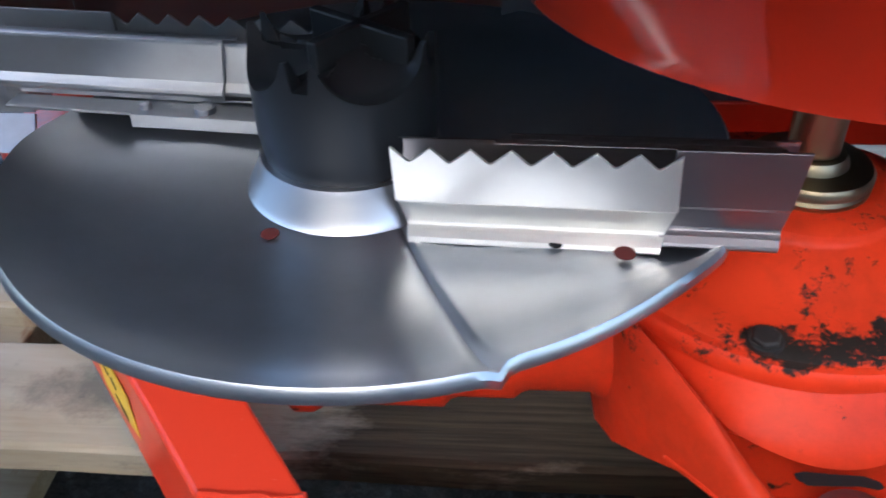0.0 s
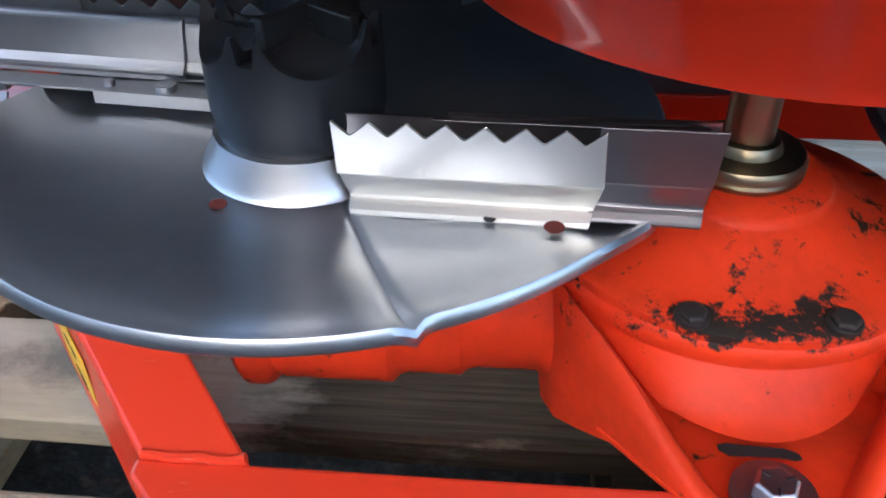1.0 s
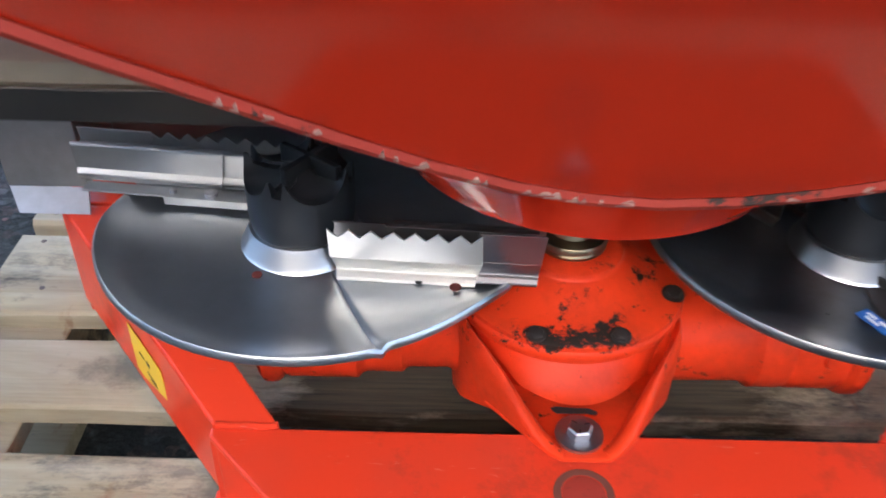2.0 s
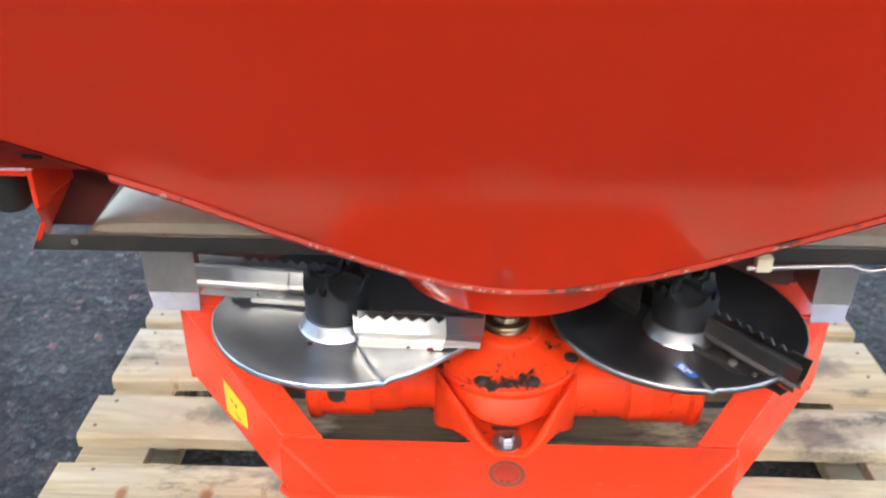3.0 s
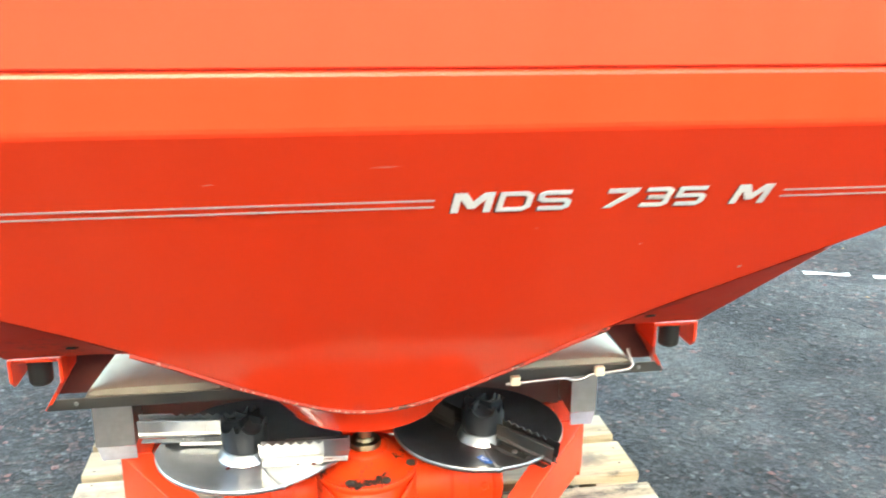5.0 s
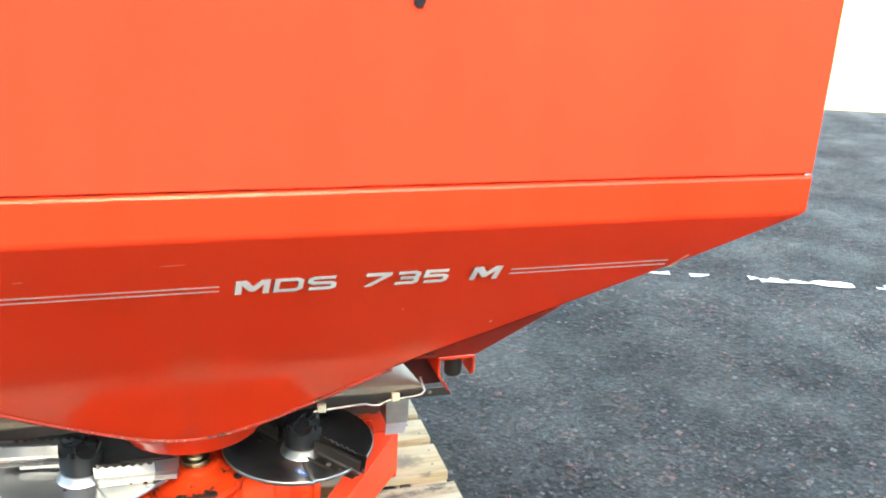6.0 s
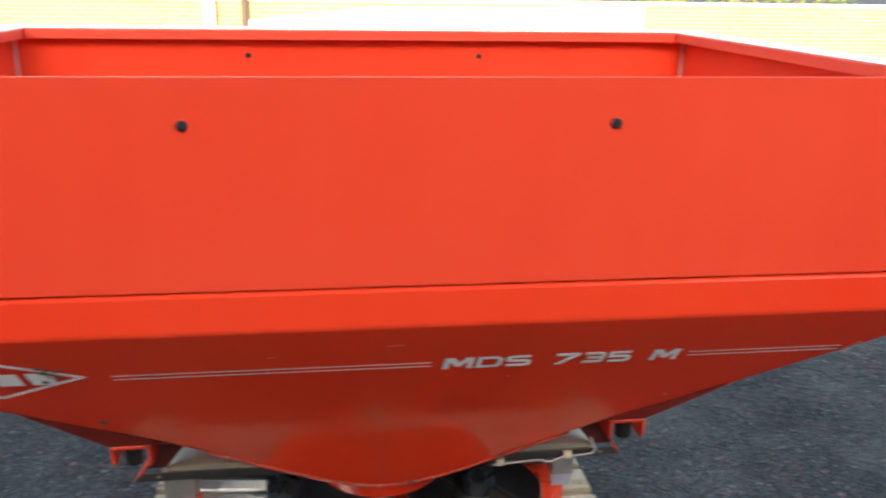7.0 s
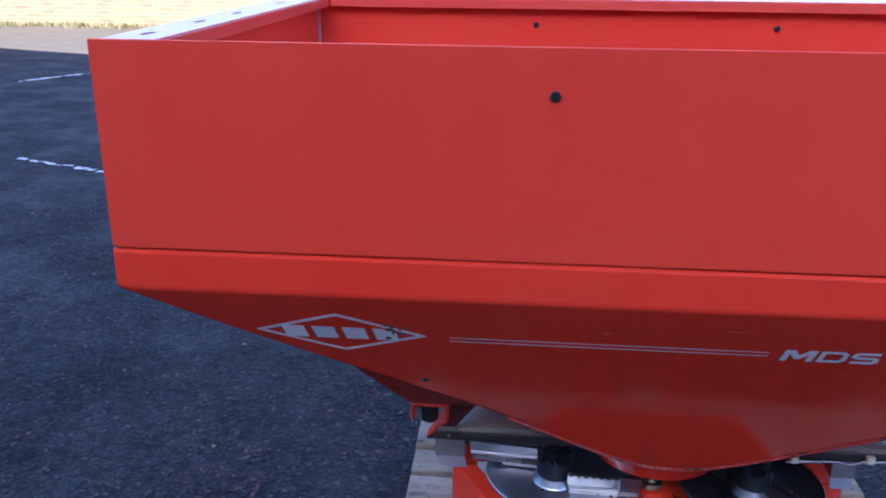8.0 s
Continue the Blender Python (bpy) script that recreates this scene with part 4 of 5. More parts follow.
def vane(parent, m, reach, sleeve_mat, core_mat):
    """A throwing vane: saw-toothed sleeve over a longer folded channel, with the back wall, its foot plate, nuts and pivot."""
    bm = fold(bmesh.new(), ((-0.0020, 0.1187), (0.0015, 0.1125)), [(0, 0.0172), (0.0006, 0.0160), (0.0044, 0.0040), (0.0040, 0.0026), (0.0016, 0.0010), (-0.0010, -0.0012), (-0.0018, -0.0030), (-0.0016, -0.0042)])
    toothed(bm, -0.0030, 0.1187, 0.0172, 0.0440, 0.0375, 7)
    bmesh.ops.transform(bm, matrix=m, verts=bm.verts)
    part("vane_sleeve", bm, sleeve_mat, parent, "saw-toothed bright steel vane sleeve", bevel=0.0004)
    bm = fold(bmesh.new(), ((0.1160, reach + 0.005), (0.1115, reach - 0.002)), [(0.0030, 0.0452), (0.0030, 0.0185), (0.0038, 0.0170), (0.0068, 0.0060), (0.0064, 0.0045), (0.0040, 0.0028), (0.0016, 0.0006), (0.0010, -0.0010), (0.0016, -0.0022)])
    box(bm, 0.012, reach - 0.010, 0.0070, 0.0200, 0.0020, 0.0034)
    bmesh.ops.transform(bm, matrix=m, verts=bm.verts)
    part("vane_channel", bm, core_mat, parent, bevel=0.0004)
    bm = fold(bmesh.new(), ((-0.012, reach - 0.004), (-0.012, reach - 0.006)), [(0.0185, 0.0385), (0.0200, 0.0377), (0.0204, 0.0360), (0.0204, 0.0150), (0.0218, 0.0128), (0.0230, 0.0105), (0.0226, 0.0085), (0.0200, 0.0065)], 0.0014)
    bmesh.ops.transform(bm, matrix=m, verts=bm.verts)
    back = part("vane_back", bm, core_mat, parent, bevel=0.0004)
    part("back_lip", boxed(0.040, reach - 0.002, 0.0150, 0.0184, 0.0379, 0.0391, m=m), core_mat, back, bevel=0.0003)
    bm = fold(bmesh.new(), ((0.046, reach + 0.004), (0.050, reach + 0.001)), [(0.0212, 0.0405), (0.0226, 0.0393), (0.0230, 0.0376), (0.0230, 0.0160), (0.0244, 0.0140), (0.0262, 0.0118), (0.0262, 0.0096), (0.0240, 0.0070), (0.0236, 0.0040)], 0.0014)
    bmesh.ops.transform(bm, matrix=m, verts=bm.verts)
    part("back_sleeve", bm, core_mat, back, bevel=0.0004)
    bm = boxed(0.018, reach - 0.006, 0.0252, 0.0400, 0.0014, 0.0032)
    box(bm, -0.006, 0.098, 0.0402, 0.0425, -0.0042, 0.0036)
    bmesh.ops.transform(bm, matrix=m, verts=bm.verts)
    foot = part("vane_foot", bm, core_mat, parent, bevel=0.0004)
    for x, r in ((0.058, 0.0040), (0.092, 0.0022)):
        part("nut", hexbolt(bmesh.new(), r, 0.0030, m @ Matrix.Translation((x, 0.0335, 0.0040)), r * 1.45), zinc, foot)
    part("pivot", lathe(bmesh.new(), [(0, -0.004), (0.0050, -0.004), (0.0050, 0.004), (0, 0.004)], 14, m @ Matrix.Translation((reach - 0.004, 0.012, 0.0105)) @ Matrix.Rotation(radians(90), 4, "Y")), dark_steel, parent, smooth=True)


def disc_plate(bm, notch, dent):
    """A dished plate with a rolled rim, a radial crease and a step in the rim at the crease."""
    seg = 240
    prof = [(0.0, 0.3268), (0.05, 0.3272), (0.08, 0.3284), (0.10, 0.3298), (0.12, 0.3322), (0.14, 0.3358), (0.155, 0.3402), (0.165, 0.3450), (0.172, 0.3502), (0.1750, 0.3520), (0.1770, 0.3497), (0.1772, 0.3460), (0.1750, 0.3435), (0.168, 0.3415), (0.10, 0.3262), (0.0, 0.3230)]
    rows = []
    for r, z in prof:
        row = []
        for i in range(seg):
            deg = 360 * i / seg
            d = (deg - notch + 180) % 360 - 180
            k = 1.0
            if 0 < d < 42:
                k = 1.0 - 0.030 * (1 - d / 42) * min(1, d / 2.5)
            dip = -0.0022 * math.exp(-(d / 1.3) ** 2) * (1 if r > 0.045 else 0) - (0.0025 * (1 - d / 42) if 0 < d < 42 and r > 0.05 else 0)
            if r > 0.11:
                dip -= dent * (math.exp(-((d - 51) / 15) ** 2) + 0.6 * math.exp(-((d + 129) / 17) ** 2)) * min(1, (r - 0.11) / 0.05)
            row.append(bm.verts.new((r * k * math.cos(radians(deg)), r * k * math.sin(radians(deg)), z + dip)))
        rows.append(row)
    for a, b in zip(rows, rows[1:]):
        for i in range(seg):
            j = (i + 1) % seg
            bm.faces.new((a[i], a[j], b[j], b[i]))
    bmesh.ops.remove_doubles(bm, verts=bm.verts, dist=1e-6)
    return bm


def disc(x, notch, mat, label, shift, flare, turn, dent):
    d = sp("spreading_disc", disc_plate(bmesh.new(), notch, dent), mat, label, smooth=True)
    d.location = (x, 0.602, -0.003)
    col = part("collar", lathe(bmesh.new(), [(flare, 0.3278), (flare - 0.002, 0.3300), (0.0502, 0.3340), (0.0468, 0.3395), (0.0450, 0.3465), (0.039, 0.3475)], 64), collar_steel, d, "bright flared collar", smooth=True)
    hub = part("hub", crown(bmesh.new()), black_plastic, d, "black plastic hub cap with prongs", smooth=True)
    hub.rotation_euler = (0, 0, radians(turn))
    hub.location = col.location = (shift, -0.003, 0)
    for a in (45, 135):
        rib = part("rib", boxed(-0.031, 0.031, -0.0030, 0.0030, 0.392, 0.4085), black_plastic, hub, bevel=0.001)
        rib.rotation_euler = (0, 0, radians(a + 9))
    return d


def disc_hole(d, x, y, r, mat, name="disc_hole"):
    part(name, lathe(bmesh.new(), [(0, 0.0005), (r, 0.0005), (r * 1.05, 0.0), (0, -0.002)], 18, Matrix.Translation((x, y, 0.3290 + 0.095 * max(0, math.hypot(x, y) - 0.08)))), mat, d)


left = disc(-0.222, -68, disc_steel, "brushed steel spreading disc with two vanes", -0.009, 0.0535, -60, 0.018)
channel_steel = steel("grey_channel_steel", (0.36, 0.345, 0.355), 0.34, (6, 6, 40), 0.2)
LEAN = Matrix.Rotation(radians(-6.5), 4, "Z") @ Matrix.Rotation(radians(-2.5), 4, "Y")
vane(left, Matrix.Translation((0.0225, -0.0560, 0.3305)) @ LEAN, 0.1630, vane_steel, channel_steel)
# rear vane: the vane steel again, with shade put into its colour
shaded_steel = steel("shaded_vane_steel", (0.42, 0.43, 0.44), 0.40, (6, 6, 40), 0.25, 0.85)
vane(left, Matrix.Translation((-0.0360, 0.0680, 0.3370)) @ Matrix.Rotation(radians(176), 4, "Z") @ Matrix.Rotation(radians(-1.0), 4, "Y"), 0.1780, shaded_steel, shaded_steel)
red_spot = plain("red_seen_through_hole", (0.10, 0.010, 0.006), 0.8)
disc_hole(left, -0.0400, -0.0570, 0.0042, red_spot)
disc_hole(left, 0.1190, -0.0740, 0.0046, red_spot)
disc_hole(left, 0.0900, -0.0650, 0.0028, bare_hole)
disc_dark = steel("darker_disc_steel", (0.26, 0.27, 0.29), 0.30, (30, 30, 30), 0.5)
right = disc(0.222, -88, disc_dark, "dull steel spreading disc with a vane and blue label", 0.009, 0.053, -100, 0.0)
right.location.x += 0.005
right.scale = (0.962, 0.962, 1.0)
mirror = Matrix.Diagonal((1, -1, 1, 1))
mr = Matrix.Translation((0.048, -0.028, 0.3325)) @ Matrix.Rotation(radians(-53), 4, "Z")
# right vanes: the shadow on their backs is given by the dark steel
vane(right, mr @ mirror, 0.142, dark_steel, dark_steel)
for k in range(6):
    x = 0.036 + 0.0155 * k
    part("tooth_edge", prism(bmesh.new(), [(x, 0.0018, 0.0375), (x + 0.0014, 0.0018, 0.0375), (x + 0.0062, 0.0018, 0.0448), (x + 0.0048, 0.0018, 0.0448)], (0, 0.0005, 0), mr @ mirror), zinc, right, "bright slanted bar along a tooth")
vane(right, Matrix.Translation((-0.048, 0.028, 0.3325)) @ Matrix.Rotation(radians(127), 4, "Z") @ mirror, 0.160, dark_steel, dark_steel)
# blue labels: the readable one carries its two words, the other plain bars
m = Matrix.Translation((-0.008, -0.108, 0.3322)) @ Matrix.Rotation(radians(-62), 4, "Z")
lab = part("disc_label", boxed(-0.017, 0.017, -0.007, 0.007, 0, 0.0006, m=m), blue_decal, right, "small blue label with worn marks")
for x0, x1, y in ((-0.013, -0.004, 0.001), (-0.001, 0.009, 0.001), (-0.011, 0.002, -0.004)):
    part("label_bar", boxed(x0, x1, y, y + 0.0032, 0.0007, 0.0009, m=m), white_decal, lab)
m = Matrix.Translation((0.105, 0.006, 0.3325)) @ Matrix.Rotation(radians(171), 4, "Z")
lab = part("disc_label", prism(bmesh.new(), [(-0.026, -0.0052, 0), (0.010, -0.0052, 0), (0.0085, 0.0060, 0), (-0.026, 0.0052, 0)], (0, 0, 0.0005), m), blue_decal, left, "blue label with white lettering")
for word, x0, wd in (("links", -0.0245, 0.0165), ("-", -0.0060, 0.0040), ("gauche", 0.0005, 0.0260)):
    bm = curve_mesh("label_word", word, wd, 0.0012 if word == "-" else 0.0074)
    bmesh.ops.transform(bm, matrix=m @ Matrix.Translation((x0, -0.0008 if word == "-" else -0.0034, 0.0009)), verts=bm.verts)
    part("label_word", bm, white_decal, lab)

# ---- gearbox ----
G = Matrix.Translation((0, 0.62, 0))
box_profile = [(0, 0.168), (0.080, 0.168), (0.095, 0.174), (0.099, 0.186), (0.100, 0.225), (0.1005, 0.2625), (0.1055, 0.2650), (0.1065, 0.2690), (0.1058, 0.2735), (0.1040, 0.2755), (0.1062, 0.2775), (0.1060, 0.2820), (0.1030, 0.2842), (0.092, 0.2852), (0.080, 0.2880), (0.068, 0.2940), (0.057, 0.3010), (0.0500, 0.3040), (0.0478, 0.3062), (0.0470, 0.3100), (0.0440, 0.3125), (0.036, 0.3132), (0, 0.3132)]
gear = sp("gearbox", lathe(bmesh.new(), box_profile, 96, G), red_casting, "red cast gearbox with paint worn black", smooth=True)
TUBES = {-1: [(0.058, 0.03), (0.050, 0.094), (0.0425, 0.104), (0.0425, 0.138), (0.0440, 0.143), (0.0475, 0.147), (0.0475, 0.178), (0.0490, 0.183), (0.0535, 0.187), (0.0535, 0.250), (0.0515, 0.254), (0.0575, 0.259), (0.0590, 0.262), (0.0590, 0.271), (0.0550, 0.275), (0, 0.275)],
         1: [(0.060, 0.03), (0.056, 0.086), (0.0500, 0.096), (0.0490, 0.160), (0.0500, 0.166), (0.0545, 0.171), (0.0545, 0.198), (0.0530, 0.2000), (0.0530, 0.2025), (0.0545, 0.2045), (0.0545, 0.246), (0.0530, 0.250), (0.0585, 0.255), (0.0595, 0.258), (0.0595, 0.266), (0.0550, 0.270), (0, 0.270)]}
for s in (-1, 1):
    ax = Matrix.Translation((0, 0.606, 0.2275)) @ Matrix.Rotation(radians(90 * s), 4, "Y")
    part("axle_tube", lathe(bmesh.new(), TUBES[s], 56, ax), red_casting, gear, smooth=True)
    part("end_plug", lathe(bmesh.new(), [(0, 0.003), (0.007, 0.003), (0.009, 0.0), (0.013, 0.0), (0.013, -0.002), (0, -0.002)], 16, Matrix.Translation((s * 0.2325, 0.5530, 0.2370)) @ Matrix.Rotation(radians(80), 4, "X")), grimy_bolt if s < 0 else red_casting, gear)
    # black greasy cover bolts
    part("cover_bolt", hexbolt(bmesh.new(), 0.0072, 0.0050, Matrix.Translation((s * 0.0350 - 0.001, 0.5265, 0.2848)) @ Matrix.Rotation(radians(-12 * s), 4, "Z") @ Matrix.Rotation(radians(8), 4, "X"), 0.0084), grimy_bolt, gear, bevel=0.0016)
    part("cover_bolt", hexbolt(bmesh.new(), 0.0080, 0.0050, Matrix.Translation((s * 0.0880, 0.582, 0.2848)) @ Matrix.Rotation(radians(10), 4, "X"), 0.0100), grimy_bolt, gear, bevel=0.0008)
# foot: a tongue that reaches forward from the body, with a raised rim along each side
FZ = 0.2350
bm = prism(bmesh.new(), [(-0.076, 0.556, FZ - 0.020), (-0.0745, 0.512, FZ - 0.018), (-0.040, 0.4560, FZ - 0.0015), (-0.0235, 0.4400, FZ - 0.0012), (-0.018, 0.4375, FZ - 0.0012), (0.018, 0.4375, FZ - 0.0012), (0.0235, 0.4400, FZ - 0.0012), (0.040, 0.4560, FZ - 0.0015), (0.0745, 0.512, FZ - 0.018), (0.076, 0.556, FZ - 0.020)], (0, 0, 0.0040))
part("front_foot", bm, red_casting, gear, bevel=0.0016)
SKIRT = ((0.1012, 0.602, 0.176, 0.262), (0.1000, 0.575, 0.177, 0.268), (0.0935, 0.549, 0.188, 0.272), (0.0820, 0.526, 0.204, 0.272), (0.0660, 0.5005, 0.222, 0.264), (0.0525, 0.4775, 0.231, 0.2535), (0.0394, 0.4567, 0.2336, 0.2445), (0.0280, 0.4440, 0.2338, 0.2400), (0.0190, 0.4385, 0.2338, 0.2390))
for s in (-1, 1):
    bm = bmesh.new()
    prev = None
    for k, (cx, cy, zb, zt) in enumerate(SKIRT):
        xa, ya = SKIRT[max(k - 1, 0)][:2]
        xb, yb = SKIRT[min(k + 1, len(SKIRT) - 1)][:2]
        d = Vector((xb - xa, yb - ya, 0)).normalized()
        inward = Vector((d.y, -d.x, 0))
        ring = []
        for a, b in ((0.0, 0.0), (-0.0006, 0.45), (0.0, 0.78), (0.0016, 0.94), (0.0040, 1.0), (0.0070, 0.95), (0.0095, 0.80), (0.0125, 0.45), (0.0150, 0.0)):
            p = Vector((cx, cy, 0)) + inward * a
            ring.append(bm.verts.new((s * p.x, p.y, zb + (zt - zb) * b)))
        if prev:
            for j in range(9):
                bm.faces.new((prev[j], prev[(j + 1) % 9], ring[(j + 1) % 9], ring[j]))
        else:
            bm.faces.new(ring)
        prev = ring
    bm.faces.new(prev)
    part("foot_rib", bm, red_casting, gear, smooth=True)
bm = bmesh.new()
prev = None
for k in range(25):
    u = k / 24
    a = radians(218 + 104 * u)
    x1 = (u - 0.5) * 0.092
    row = []
    for j in range(9):
        v = j / 8
        row.append(bm.verts.new((0.1000 * math.cos(a) * (1 - v) + x1 * v, (0.62 + 0.1000 * math.sin(a)) * (1 - v) + (0.4930 + 0.022 * (2 * u - 1) ** 2) * v, 0.2600 * (1 - v) ** 1.5 + (FZ + 0.0034) * (1 - (1 - v) ** 1.5))))
    if prev:
        for j in range(8):
            bm.faces.new((prev[j], prev[j + 1], row[j + 1], row[j]))
    prev = row
part("foot_fillet", bm, red_casting, gear, smooth=True)
part("foot_slot", prism(bmesh.new(), [(-0.0195, 0.0030, 0), (-0.0190, 0.0000, 0), (-0.0150, -0.0032, 0), (-0.004, -0.0030, 0), (0.008, -0.0026, 0), (0.0150, -0.0042, 0), (0.0180, -0.0030, 0), (0.0170, 0.0000, 0), (0.0110, 0.0028, 0), (-0.004, 0.0034, 0), (-0.0150, 0.0042, 0)], (0, 0, 0.0006), Matrix.Translation((-0.003, 0.4865, FZ + 0.0036))), bare_hole, gear)
fb = part("foot_bolt", hexbolt(bmesh.new(), 0.0105, 0.0085, Matrix.Translation((-0.003, 0.4615, FZ + 0.0060)) @ Matrix.Rotation(radians(8), 4, "Z")), zinc, gear, "zinc hexagon bolt with washer", bevel=0.0006)
part("washer", lathe(bmesh.new(), [(0, 0), (0.019, 0), (0.019, 0.003), (0, 0.003)], 32, Matrix.Translation((-0.003, 0.4615, FZ + 0.0030))), zinc, fb, smooth=True)
for k in range(3):
    a = radians(20 + 120 * k)
    part("head_mark", boxed(-0.0022, 0.0022, -0.0004, 0.0004, 0, 0.0005, m=Matrix.Translation((-0.003 + 0.006 * math.cos(a), 0.4615 + 0.006 * math.sin(a), FZ + 0.0145)) @ Matrix.Rotation(a, 4, "Z")), dark_steel, fb)
sh = sp("drive_shaft", lathe(bmesh.new(), [(0, 0.311), (0.013, 0.311), (0.013, 0.50), (0, 0.50)], 32, G), brass, "yellowish plated drive shaft", smooth=True)
part("shaft_collar", lathe(bmesh.new(), [(0.0300, 0.3115), (0.0315, 0.3135), (0.0318, 0.3160), (0.0305, 0.3175), (0.0320, 0.3190), (0.0320, 0.3225), (0.0305, 0.3245), (0.0190, 0.3255), (0.0178, 0.3290), (0.0165, 0.3310), (0.0135, 0.3320)], 48, G), brass, sh, smooth=True)

# ---- base frame ----
bm = boxed(-0.290, 0.290, 0.456, 0.462, 0.1515, 0.2268)
base = sp("base_frame", bm, red_frame, "red welded channel-steel base frame", bevel=0.002)
TOPZ = 0.2335
part("front_beam", prism(bmesh.new(), [(-0.208, 0.366, TOPZ - 0.006), (0.203, 0.365, TOPZ - 0.006), (0.292, 0.454, TOPZ - 0.006), (0.292, 0.465, TOPZ - 0.006), (-0.294, 0.467, TOPZ - 0.006), (-0.294, 0.457, TOPZ - 0.006)], (0, 0, 0.006)), red_frame, base, bevel=0.0025)
part("bottom_plate", prism(bmesh.new(), [(-0.216, 0.373, 0.1452), (0.219, 0.372, 0.1452), (0.300, 0.456, 0.1452), (0.300, 0.47, 0.1452), (-0.301, 0.47, 0.1452), (-0.301, 0.460, 0.1452)], (0, 0, 0.006)), red_frame, base, bevel=0.002)
part("plug", lathe(bmesh.new(), [(0, 0.001), (0.0135, 0.001), (0.016, 0.0), (0.0165, -0.001), (0, -0.001)], 28, Matrix.Translation((-0.005, 0.409, TOPZ + 0.0005))), red_scuffed, base, smooth=True)
part("plug_ring", lathe(bmesh.new(), [(0.017, 0.0), (0.0215, 0.0006), (0.023, 0.0)], 28, Matrix.Translation((-0.005, 0.409, TOPZ + 0.0004))), plain("grimy_ring", (0.18, 0.05, 0.03), 0.7), base, smooth=True)
part("plate_bolt", hexbolt(bmesh.new(), 0.008, 0.006, Matrix.Translation((0.0, 0.415, 0.1535)), 0.0145), brass, base)
part("pin", lathe(bmesh.new(), [(0, 0), (0.004, 0), (0.004, 0.030), (0, 0.031)], 12, Matrix.Translation((0.098, 0.402, 0.200)) @ Matrix.Rotation(radians(62), 4, "Y")), grimy_bolt, base, smooth=True)
for s in (-1, 1):
    x0 = s * 0.143 if s < 0 else 0.135
    part("gusset", prism(bmesh.new(), [(x0, 0.366, TOPZ - 0.0065), (x0 - s * 0.062, 0.366, TOPZ - 0.0065), (x0, 0.372, 0.1515)], (0, 0.006, 0)), red_frame, base, bevel=0.001)
    part("gusset", prism(bmesh.new(), [(x0, 0.372, TOPZ - 0.0065), (x0, 0.372, 0.1515), (x0, 0.448, 0.1515), (x0, 0.448, TOPZ - 0.0065)], (s * 0.005, 0, 0)), red_frame, base, bevel=0.001)
    part("end_web", prism(bmesh.new(), [(s * 0.2935, 0.4565, TOPZ - 0.0065), (s * 0.296, 0.462, 0.1515), (s * 0.300, 0.500, 0.1515), (s * 0.2935, 0.49, TOPZ - 0.0065)], (-s * 0.006, 0, 0)), red_frame, base)
    # side beam: sloping flange with its upright outer web
    top = [(s * 0.2925, 0.4685, 0.2343), (s * 0.2385, 0.4660, 0.2343), (s * 0.4250, 0.700, 0.2845), (s * 0.4860, 0.700, 0.2845)]
    part("side_beam", prism(bmesh.new(), top, (0, 0, -0.006)), red_frame, base, bevel=0.002)
    web = [(s * 0.2935, 0.4690, 0.2325), (s * 0.4865, 0.700, 0.2825), (s * 0.4865, 0.700, 0.166), (s * 0.2985, 0.4700, 0.1515)]
    part("beam_web", prism(bmesh.new(), web, (-s * 0.0045, 0.0035, 0)), red_frame, base, bevel=0.001)
    part("back_leg", boxed(min(s * 0.4865, s * 0.425), max(s * 0.4865, s * 0.425), 0.7035, 0.80, 0.1455, 0.2845), red_frame, base, bevel=0.002)
    # weld bead where side and front meet
    bm = bmesh.new()
    tube(bm, [(s * (0.291 - 0.050 * k / 7), 0.4675 + 0.0012 * math.sin(k * 2.1), 0.2345 + 0.0008 * math.cos(k * 2.7)) for k in range(8)], 0.0028, 8)
    part("weld", bm, red_frame, base, smooth=True)
# added plate, unseen: keeps light from behind out of the space underneath
part("rear_plate", boxed(-0.496, 0.496, 0.801, 0.806, 0.255, 0.556), dark_steel, base)
part("rear_beam", boxed(-0.434, 0.434, 0.758, 0.80, 0.255, 0.287), red_frame, base, bevel=0.002)

# yellow warning sticker on the outer web, with plain bars for its small print
along = Vector((-0.193, 0.231, 0.050)).normalized()
face = Vector((-0.231, -0.193, 0)).normalized()
o = Vector((-0.3580, 0.5470, 0.166)) + face * 0.0014
upv = Vector((0, 0, 1))


def on_web(u0, u1, v0, v1, lift, shear=0.0):
    q = [o + along * u + upv * v + face * lift for u, v in ((u0, v0), (u1, v0), (u1, v1), (u0, v1))]
    return prism(bmesh.new(), q, face * 0.0004)


st = part("warning_sticker", on_web(-0.002, 0.066, -0.007, 0.050, 0.0), yellow_decal, base, "yellow warning sticker with small print")
for u0, u1, v0, v1 in ((0.027, 0.033, 0.026, 0.031), (0.038, 0.047, 0.0275, 0.0295), (0.018, 0.036, 0.013, 0.0143), (0.018, 0.031, 0.0085, 0.0098)):
    part("print_bar", on_web(u0, u1, v0, v1, 0.0006), dark_decal, st)

